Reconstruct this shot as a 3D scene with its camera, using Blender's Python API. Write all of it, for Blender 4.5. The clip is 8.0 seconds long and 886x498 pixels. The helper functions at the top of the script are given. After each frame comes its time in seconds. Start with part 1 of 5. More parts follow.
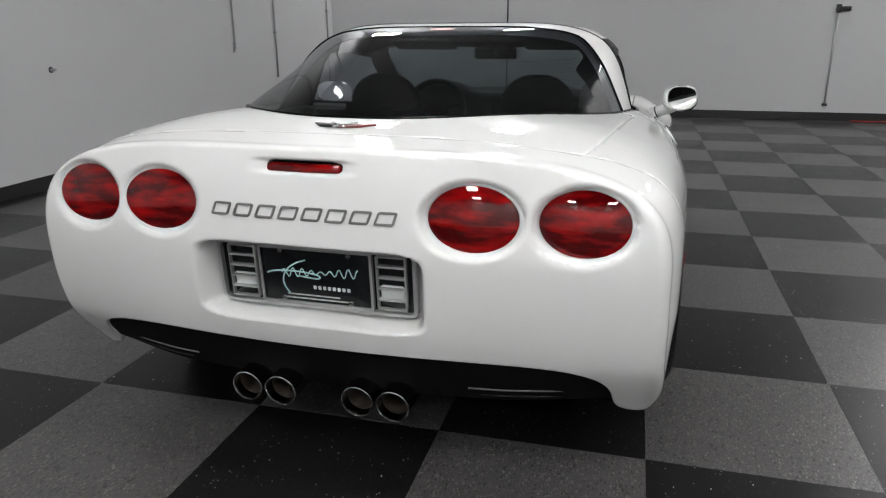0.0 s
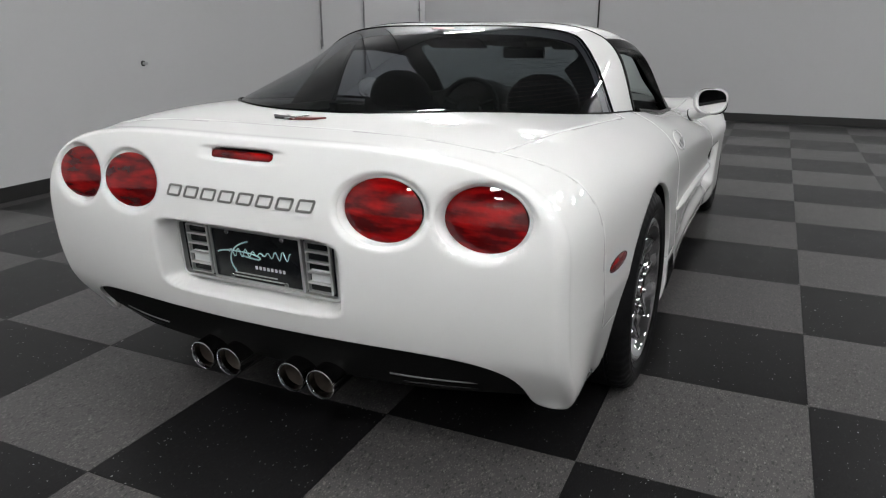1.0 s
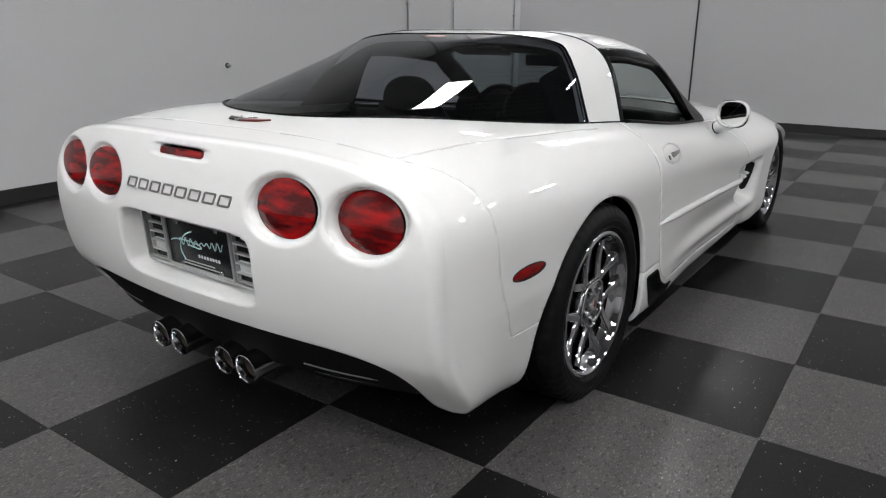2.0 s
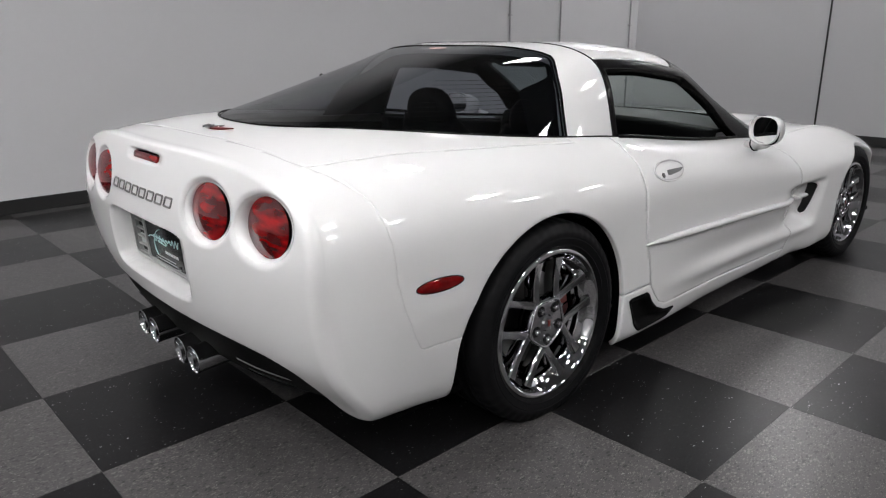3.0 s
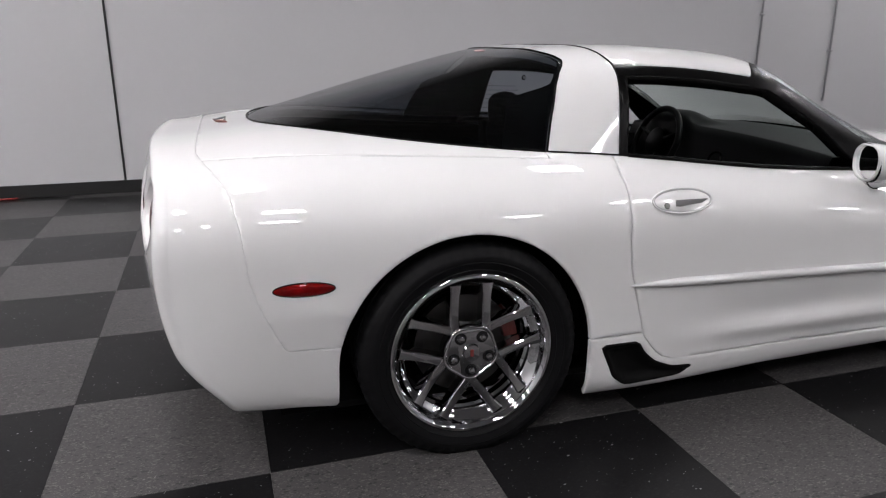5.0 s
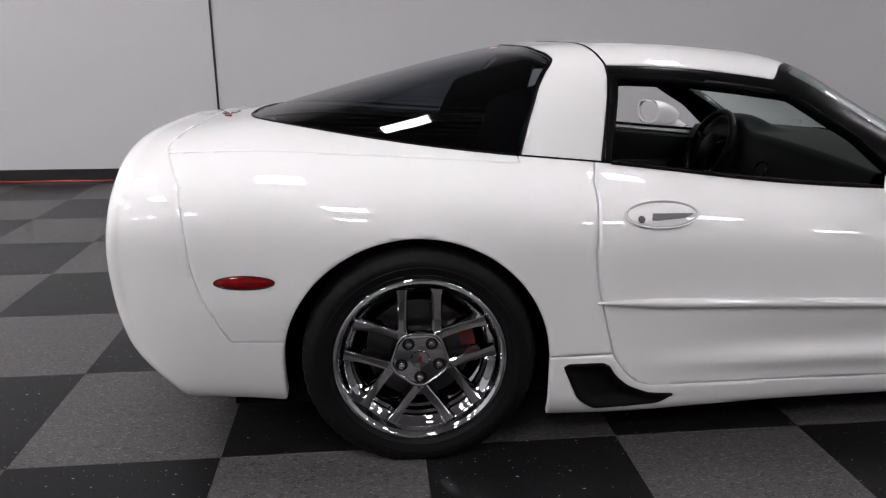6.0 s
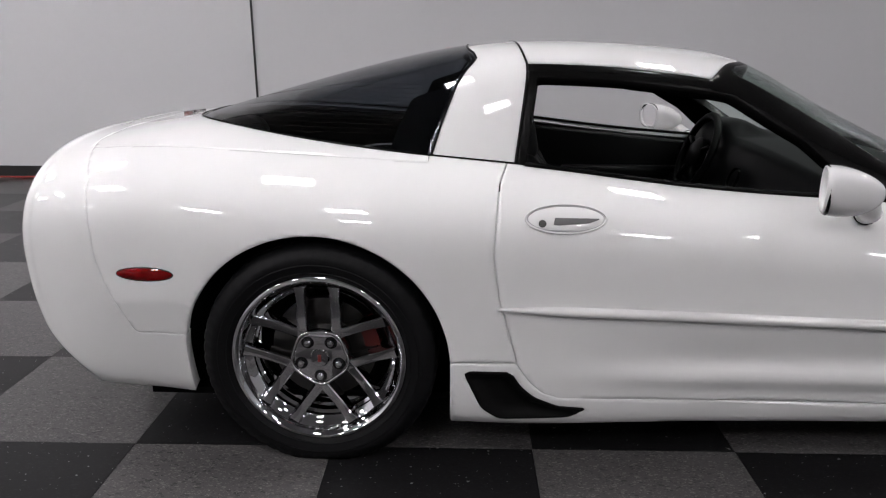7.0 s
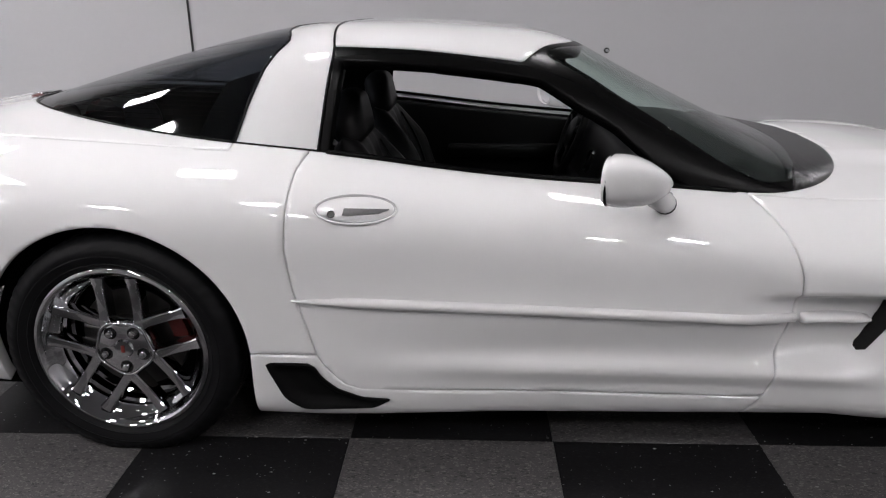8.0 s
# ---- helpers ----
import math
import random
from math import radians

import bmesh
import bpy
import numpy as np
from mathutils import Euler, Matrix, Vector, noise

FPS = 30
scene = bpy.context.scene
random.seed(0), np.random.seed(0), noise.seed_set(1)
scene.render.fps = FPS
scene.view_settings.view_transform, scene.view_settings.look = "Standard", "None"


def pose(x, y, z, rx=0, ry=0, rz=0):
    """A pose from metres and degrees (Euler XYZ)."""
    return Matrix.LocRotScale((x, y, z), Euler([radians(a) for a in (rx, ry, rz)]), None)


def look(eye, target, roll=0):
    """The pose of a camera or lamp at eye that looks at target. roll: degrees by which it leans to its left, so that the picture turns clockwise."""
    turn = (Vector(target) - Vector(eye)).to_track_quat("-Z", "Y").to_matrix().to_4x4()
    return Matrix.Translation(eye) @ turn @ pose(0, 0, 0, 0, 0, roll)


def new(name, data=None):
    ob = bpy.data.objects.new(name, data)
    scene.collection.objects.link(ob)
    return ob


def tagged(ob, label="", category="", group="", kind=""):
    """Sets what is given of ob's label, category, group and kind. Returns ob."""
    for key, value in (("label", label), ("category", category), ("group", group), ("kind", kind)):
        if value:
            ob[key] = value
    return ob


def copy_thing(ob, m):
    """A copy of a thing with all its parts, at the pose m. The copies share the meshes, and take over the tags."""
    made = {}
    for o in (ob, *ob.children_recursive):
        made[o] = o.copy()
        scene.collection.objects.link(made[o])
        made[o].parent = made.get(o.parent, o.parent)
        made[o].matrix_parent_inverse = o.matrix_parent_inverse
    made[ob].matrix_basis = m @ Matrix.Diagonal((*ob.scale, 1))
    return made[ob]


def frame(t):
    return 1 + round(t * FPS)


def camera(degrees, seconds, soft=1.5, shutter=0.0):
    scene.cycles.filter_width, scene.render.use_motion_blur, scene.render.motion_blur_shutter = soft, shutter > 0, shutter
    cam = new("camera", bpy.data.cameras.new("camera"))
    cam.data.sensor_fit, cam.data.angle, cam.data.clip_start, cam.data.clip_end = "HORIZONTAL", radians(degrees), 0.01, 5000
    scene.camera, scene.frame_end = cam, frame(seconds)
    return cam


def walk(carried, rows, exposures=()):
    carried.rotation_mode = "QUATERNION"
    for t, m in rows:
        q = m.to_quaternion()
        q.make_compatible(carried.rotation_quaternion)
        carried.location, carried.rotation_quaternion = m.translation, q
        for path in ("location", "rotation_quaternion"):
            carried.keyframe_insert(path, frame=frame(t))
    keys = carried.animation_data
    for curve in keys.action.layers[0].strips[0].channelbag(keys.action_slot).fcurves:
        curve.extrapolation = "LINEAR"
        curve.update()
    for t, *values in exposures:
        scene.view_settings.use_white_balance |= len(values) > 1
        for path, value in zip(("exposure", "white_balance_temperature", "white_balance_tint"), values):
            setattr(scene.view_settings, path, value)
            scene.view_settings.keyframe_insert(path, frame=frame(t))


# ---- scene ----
cam = camera(64.3, 8.0, soft=1.2)
PATH = [
    (0, (0.794, -2.425, 1.183), (0.297, -0.585, 0.577), -0.4),
    (0.5, (1.034, -2.39, 1.182), (0.373, -0.602, 0.576), -0.2),
    (1, (1.273, -2.328, 1.181), (0.478, -0.596, 0.574), -0.1),
    (1.5, (1.529, -2.234, 1.185), (0.591, -0.577, 0.574), 0.2),
    (2, (1.788, -2.099, 1.194), (0.697, -0.532, 0.598), 0.2),
    (3.5, (2.451, -1.455, 1.201), (0.911, -0.311, 0.634), -0.5),
    (4, (2.584, -1.19, 1.2), (0.927, -0.225, 0.631), -0.5),
    (4.5, (2.675, -0.935, 1.197), (0.92, -0.158, 0.633), -0.2),
    (6, (2.793, -0.14, 1.209), (0.889, 0.062, 0.631), 0.2),
    (6.5, (2.785, 0.122, 1.2), (0.869, 0.148, 0.627), 0.1),
    (7, (2.785, 0.393, 1.186), (0.866, 0.342, 0.623), 0.0),
    (7.5, (2.758, 0.699, 1.217), (0.859, 0.608, 0.598), -0.3),
    (8, (2.714, 0.964, 1.232), (0.823, 0.895, 0.582), -0.3),
]
TINTS = [(0.0, 0.0, 6500, 3), (1.0, 0.03, 6500, 3), (2.0, 0.08, 6500, 4), (3.5, 0.06, 6500, 8), (4.5, 0.05, 6500, 10), (6.5, 0.02, 6500, 10), (8.0, 0.08, 6500, 10)]
walk(cam, [(t, look(eye, target, roll)) for t, eye, target, roll in PATH], TINTS)

# ---------------------------------------------------------------- light
world = bpy.data.worlds.new("world")
world.use_nodes = True
world.node_tree.nodes["Background"].inputs[0].default_value = (0.8, 0.85, 1.0, 1)
world.node_tree.nodes["Background"].inputs[1].default_value = 0.02
scene.world = world
scene.view_settings.exposure = 0.0
LAMP_POWER = 60.0


# ---------------------------------------------------------------- small tools
def spline(*pts):
    """A natural cubic spline through (position, value) pairs, straight on past its ends."""
    xs = np.array([p[0] for p in pts], float)
    ys = np.array([p[1] for p in pts], float)
    n, h = len(xs), np.diff(xs)
    a, b = np.eye(n), np.zeros(n)
    for i in range(1, n - 1):
        a[i, i - 1:i + 2] = h[i - 1], 2 * (h[i - 1] + h[i]), h[i]
        b[i] = 3 * ((ys[i + 1] - ys[i]) / h[i] - (ys[i] - ys[i - 1]) / h[i - 1])
    c = np.linalg.solve(a, b)
    d = np.diff(c) / (3 * h)
    m = np.diff(ys) / h - h * (2 * c[:-1] + c[1:]) / 3

    def value(q):
        q = np.asarray(q, float)
        qc = np.clip(q, xs[0], xs[-1])
        i = np.clip(np.searchsorted(xs, qc, side="right") - 1, 0, n - 2)
        t = qc - xs[i]
        end = m[-1] + 2 * c[-2] * h[-1] + 3 * d[-1] * h[-1] ** 2
        return ys[i] + m[i] * t + c[i] * t ** 2 + d[i] * t ** 3 + np.where(q < xs[0], (q - xs[0]) * m[0], 0) + np.where(q > xs[-1], (q - xs[-1]) * end, 0)
    return value


def ramp(*pts):
    xs, ys = [p[0] for p in pts], [p[1] for p in pts]
    return lambda q: np.interp(q, xs, ys)


def smooth(a, b, q):
    t = np.clip((np.asarray(q, float) - a) / (b - a), 0, 1)
    return t * t * (3 - 2 * t)


class Skin:
    """A sheet of quads and odd polygons that can be cut along a field of its points."""

    def __init__(self, verts, quads, polys=()):
        self.v, self.q, self.p = np.asarray(verts, float), np.asarray(quads, int).reshape(-1, 4), [tuple(p) for p in polys]

    def keep(self, field, gap=0.0):
        f = np.asarray(field(self.v), float) - gap
        inside = f > 0
        count = inside[self.q].sum(1)
        polys = [p for p in self.p] + [tuple(r) for r in self.q[(count > 0) & (count < 4)]]
        quads = self.q[count == 4]
        verts, made, out = list(map(tuple, self.v)), {}, []
        for p in polys:
            r = []
            for i, a in enumerate(p):
                b = p[(i + 1) % len(p)]
                if inside[a]:
                    r.append(a)
                if inside[a] != inside[b]:
                    key = (a, b) if a < b else (b, a)
                    if key not in made:
                        s = f[key[0]] / (f[key[0]] - f[key[1]])
                        made[key] = len(verts)
                        verts.append(tuple(self.v[key[0]] * (1 - s) + self.v[key[1]] * s))
                    r.append(made[key])
            if len(r) > 2:
                out.append(tuple(r))
        return Skin(verts, quads, out).tidy()

    def tidy(self):
        used = np.zeros(len(self.v), bool)
        used[self.q.ravel()] = True
        for p in self.p:
            used[list(p)] = True
        new_index = np.cumsum(used) - 1
        return Skin(self.v[used], new_index[self.q], [tuple(new_index[list(p)]) for p in self.p])

    def bm(self, depth=0.0, roll=0.003, weld=0.0004):
        """As a bmesh; depth: how far its open edges are turned inwards."""
        me = bpy.data.meshes.new("tmp")
        me.from_pydata([tuple(c) for c in self.v], [], [tuple(int(i) for i in r) for r in self.q] + [tuple(int(i) for i in r) for r in self.p])
        b = bmesh.new()
        b.from_mesh(me)
        bpy.data.meshes.remove(me)
        bmesh.ops.remove_doubles(b, verts=b.verts, dist=weld)
        b.normal_update()
        if depth:
            rim = [e for e in b.edges if len(e.link_faces) == 1]
            away, twin, deep = {}, {}, {}
            for e in rim:
                loop = e.link_loops[0]
                a, c = loop.vert, loop.link_loop_next.vert
                n = e.link_faces[0].normal
                out = (c.co - a.co).cross(n)
                if out.length > 1e-9:
                    for w in (a, c):
                        away[w] = away.get(w, Vector()) + out.normalized()
            for w, out in away.items():
                out = out.normalized() if out.length > 1e-6 else Vector()
                twin[w] = b.verts.new(w.co - w.normal * roll + out * roll * 0.85)
                deep[w] = b.verts.new(w.co - w.normal * (depth + roll) + out * roll * 0.85)
            for e in rim:
                loop = e.link_loops[0]
                a, c = loop.vert, loop.link_loop_next.vert
                if a in twin and c in twin:
                    b.faces.new((c, a, twin[a], twin[c]))
                    b.faces.new((twin[c], twin[a], deep[a], deep[c]))
        for face in b.faces:
            face.smooth = True
        return b


def link(name, b, mat, parent=None, label="", flat=False):
    if flat:
        for face in b.faces:
            face.smooth = False
    me = bpy.data.meshes.new(name)
    b.to_mesh(me)
    b.free()
    me.materials.append(mat)
    ob = new(name, me)
    if parent:
        ob.parent = parent
    return tagged(ob, label=label)


def part(name, b, mat, parent, label="", flat=False):
    return link(name, b, mat, parent, label, flat)


def sharpen(b, degrees=35):
    for e in b.edges:
        if len(e.link_faces) == 2 and e.calc_face_angle(0) > radians(degrees):
            e.smooth = False
    return b


def block(x0, x1, y0, y1, z0, z1, bevel=0.0, segments=2, b=None):
    b0 = bmesh.new()
    bmesh.ops.create_cube(b0, size=1, matrix=Matrix.Translation(((x0 + x1) / 2, (y0 + y1) / 2, (z0 + z1) / 2)) @ Matrix.Diagonal((x1 - x0, y1 - y0, z1 - z0, 1)))
    if bevel:
        bmesh.ops.bevel(b0, geom=b0.edges[:], offset=bevel, segments=segments, affect="EDGES", profile=0.5)
        for face in b0.faces:
            face.smooth = True
        sharpen(b0, 50)
    if b is None:
        return b0
    return join(b, b0)


def join(b, other, m=None):
    """Adds the bmesh other, moved by m, to b."""
    if m is not None:
        other.transform(m)
    me = bpy.data.meshes.new("tmp")
    other.to_mesh(me)
    other.free()
    b.from_mesh(me)
    bpy.data.meshes.remove(me)
    return b


def lathe(profile, steps=48, axis="x", close=False, arc=360.0, start=0.0):
    """Turns (radius, along) pairs round an axis."""
    b = bmesh.new()
    rows = []
    full = arc >= 360
    n = steps if full else steps + 1
    for i in range(n):
        a = radians(start + arc * i / steps)
        row = []
        for r, s in profile:
            p = {"x": (s, r * math.cos(a), r * math.sin(a)), "y": (r * math.cos(a), s, r * math.sin(a)), "z": (r * math.cos(a), r * math.sin(a), s)}[axis]
            row.append(b.verts.new(p))
        rows.append(row)
    for i in range(n if full else n - 1):
        r0, r1 = rows[i], rows[(i + 1) % n]
        for j in range(len(profile) - (0 if close else 1)):
            k = (j + 1) % len(profile)
            b.faces.new((r0[j], r1[j], r1[k], r0[k]))
    bmesh.ops.remove_doubles(b, verts=b.verts, dist=1e-5)
    bmesh.ops.recalc_face_normals(b, faces=b.faces)
    for face in b.faces:
        face.smooth = True
    return sharpen(b, 40)


def tube(points, radius, sides=8, closed=False, radii=None):
    """A round bar along points."""
    b = bmesh.new()
    pts = [Vector(p) for p in points]
    n = len(pts)
    rings, up = [], None
    for i, p in enumerate(pts):
        ahead = pts[(i + 1) % n] if closed or i < n - 1 else pts[i]
        behind = pts[i - 1] if closed or i > 0 else pts[i]
        d = (ahead - behind).normalized()
        if up is None:
            up = d.orthogonal().normalized()
        up = (up - d * up.dot(d)).normalized()
        side = d.cross(up)
        r = radii[i] if radii else radius
        rings.append([b.verts.new(p + up * r * math.cos(2 * math.pi * k / sides) + side * r * math.sin(2 * math.pi * k / sides)) for k in range(sides)])
    for i in range(n if closed else n - 1):
        r0, r1 = rings[i], rings[(i + 1) % n]
        for k in range(sides):
            b.faces.new((r0[k], r0[(k + 1) % sides], r1[(k + 1) % sides], r1[k]))
    if not closed:
        b.faces.new(rings[0][::-1])
        b.faces.new(rings[-1])
    for face in b.faces:
        face.smooth = True
    bmesh.ops.recalc_face_normals(b, faces=b.faces)
    return b


def slab(outline, lift, m=None, bevel=0.0, segments=2):
    """A plate with a flat outline (x, y), raised along z by lift, its upper edge rounded."""
    b = bmesh.new()
    low = [b.verts.new((x, y, 0)) for x, y in outline]
    top = b.faces.new(low)
    made = bmesh.ops.extrude_face_region(b, geom=[top])
    up = [g for g in made["geom"] if isinstance(g, bmesh.types.BMVert)]
    bmesh.ops.translate(b, vec=(0, 0, lift), verts=up)
    bmesh.ops.recalc_face_normals(b, faces=b.faces)
    if bevel:
        edges = [e for e in b.edges if all(w.co.z > lift * 0.5 for w in e.verts)]
        bmesh.ops.bevel(b, geom=edges, offset=bevel, segments=segments, affect="EDGES", profile=0.5)
    for face in b.faces:
        face.smooth = True
    sharpen(b, 40)
    if m is not None:
        b.transform(m)
    return b


# ---------------------------------------------------------------- materials
def material(name, base, rough=0.5, metal=0.0, coat=0.0, coat_rough=0.03, spec=0.5):
    m = bpy.data.materials.new(name)
    m.use_nodes = True
    p = m.node_tree.nodes["Principled BSDF"]
    p.inputs["Base Color"].default_value = (*base, 1)
    p.inputs["Roughness"].default_value = rough
    p.inputs["Metallic"].default_value = metal
    p.inputs["Coat Weight"].default_value = coat
    p.inputs["Coat Roughness"].default_value = coat_rough
    p.inputs["Specular IOR Level"].default_value = spec
    return m


def nodes_of(m):
    t = m.node_tree
    return t, t.nodes["Principled BSDF"], lambda kind: t.nodes.new(kind)


def grainy(m, scale=80, bump=0.1, distance=0.001, colour=0.0, detail=6, coarse=3.0):
    """Adds fine relief and a mottled base colour at two scales."""
    t, p, add = nodes_of(m)
    geo = add("ShaderNodeTexCoord")
    fine, wide = add("ShaderNodeTexNoise"), add("ShaderNodeTexNoise")
    for node, s in ((fine, scale), (wide, coarse)):
        node.inputs["Scale"].default_value = s
        node.inputs["Detail"].default_value = detail
        t.links.new(geo.outputs["Object"], node.inputs["Vector"])
    if bump:
        bmp = add("ShaderNodeBump")
        bmp.inputs["Strength"].default_value = bump
        bmp.inputs["Distance"].default_value = distance
        t.links.new(fine.outputs["Fac"], bmp.inputs["Height"])
        t.links.new(bmp.outputs["Normal"], p.inputs["Normal"])
    if colour:
        base = p.inputs["Base Color"].default_value[:3]
        mixer = add("ShaderNodeMix")
        mixer.data_type = "RGBA"
        both = add("ShaderNodeMath")
        both.operation = "MULTIPLY_ADD"
        both.inputs[1].default_value = 0.5
        t.links.new(fine.outputs["Fac"], both.inputs[0])
        half = add("ShaderNodeMath")
        half.operation = "MULTIPLY"
        half.inputs[1].default_value = 0.5
        t.links.new(wide.outputs["Fac"], half.inputs[0])
        t.links.new(half.outputs[0], both.inputs[2])
        t.links.new(both.outputs[0], mixer.inputs["Factor"])
        mixer.inputs[6].default_value = (*[c * (1 - colour) for c in base], 1)
        mixer.inputs[7].default_value = (*[min(1, c * (1 + colour)) for c in base], 1)
        t.links.new(mixer.outputs[2], p.inputs["Base Color"])
    return m


def glass(name, tint, gloss_rough=0.0, power=4.5):
    """A thin tinted pane: clear through, glossy by its Fresnel share."""
    m = bpy.data.materials.new(name)
    m.use_nodes = True
    t = m.node_tree
    t.nodes.remove(t.nodes["Principled BSDF"])
    clear, gloss = t.nodes.new("ShaderNodeBsdfTransparent"), t.nodes.new("ShaderNodeBsdfGlossy")
    clear.inputs[0].default_value = (*tint, 1)
    gloss.inputs["Roughness"].default_value = gloss_rough
    facing, mixer = t.nodes.new("ShaderNodeLayerWeight"), t.nodes.new("ShaderNodeMixShader")
    facing.inputs["Blend"].default_value = 0.5
    curve, share = t.nodes.new("ShaderNodeMath"), t.nodes.new("ShaderNodeMath")
    curve.operation, share.operation = "POWER", "MULTIPLY_ADD"
    curve.inputs[1].default_value = power
    share.inputs[1].default_value, share.inputs[2].default_value = 0.9, 0.045
    t.links.new(facing.outputs["Facing"], curve.inputs[0])
    t.links.new(curve.outputs[0], share.inputs[0])
    t.links.new(share.outputs[0], mixer.inputs[0])
    t.links.new(clear.outputs[0], mixer.inputs[1])
    t.links.new(gloss.outputs[0], mixer.inputs[2])
    t.links.new(mixer.outputs[0], t.nodes["Material Output"].inputs[0])
    return m


PAINT = material("white_paint", (0.68, 0.68, 0.675), 0.6, coat=1.0, coat_rough=0.015, spec=0.1)
BLACK_TRIM = grainy(material("black_trim", (0.003, 0.003, 0.003), 0.25, spec=0.07), 400, 0.03, 0.0004)
BLACK_GLOSS = material("black_gloss", (0.008, 0.008, 0.009), 0.12)
BLACK_PLASTIC = grainy(material("black_plastic", (0.006, 0.006, 0.006), 0.6, spec=0.04), 600, 0.25, 0.0008)
LINER = material("liner", (0.005, 0.005, 0.005), 0.9, spec=0.05)
RUBBER = grainy(material("tyre_rubber", (0.006, 0.006, 0.0065), 0.5, spec=0.09), 300, 0.15, 0.0006, 0.25)
RIM_CHROME = material("rim_chrome", (0.50, 0.50, 0.51), 0.05, 1.0)
CHROME = material("chrome", (0.55, 0.55, 0.56), 0.035, 1.0)
STEEL = grainy(material("brake_steel", (0.09, 0.088, 0.085), 0.35, 1.0), 120, 0.05, 0.0005, 0.2)
SLOT_SHEEN = material("slot_sheen", (0.26, 0.26, 0.26), 0.3, 0.6)
RED_PAINT = material("red_paint", (0.09, 0.006, 0.004), 0.4)
LEATHER = grainy(material("black_leather", (0.008, 0.0078, 0.0078), 0.45, spec=0.13), 250, 0.25, 0.0012)
DARK_GLASS = glass("tinted_glass", (0.27, 0.29, 0.32))
CLEAR_GLASS = glass("clear_glass", (0.88, 0.97, 0.93), power=3.9)
MIRROR = material("mirror", (0.9, 0.9, 0.9), 0.02, 1.0)

WALL = grainy(material("wall_paint", (0.52, 0.52, 0.53), 0.55), 25, 0.03, 0.002, 0.03, coarse=0.7)
BASE_BLACK = material("black_vinyl", (0.015, 0.015, 0.015), 0.4)
WHITE_WALL = grainy(material("white_wall_paint", (0.70, 0.70, 0.70), 0.6), 25, 0.03, 0.002, 0.02, coarse=0.7)
FAR_WALL = grainy(material("grey_wall_paint", (0.34, 0.34, 0.345), 0.6), 25, 0.03, 0.002, 0.02, coarse=0.7)
CEILING = material("ceiling_paint", (0.32, 0.32, 0.32), 0.8)
GREY_METAL = material("grey_metal", (0.40, 0.40, 0.41), 0.4, 0.3)
PIPE_GREY = material("painted_conduit", (0.40, 0.40, 0.41), 0.5)
BLACK_COWL = grainy(material("black_cowl", (0.006, 0.006, 0.006), 0.25, spec=0.3), 60, 0.5, 0.004)


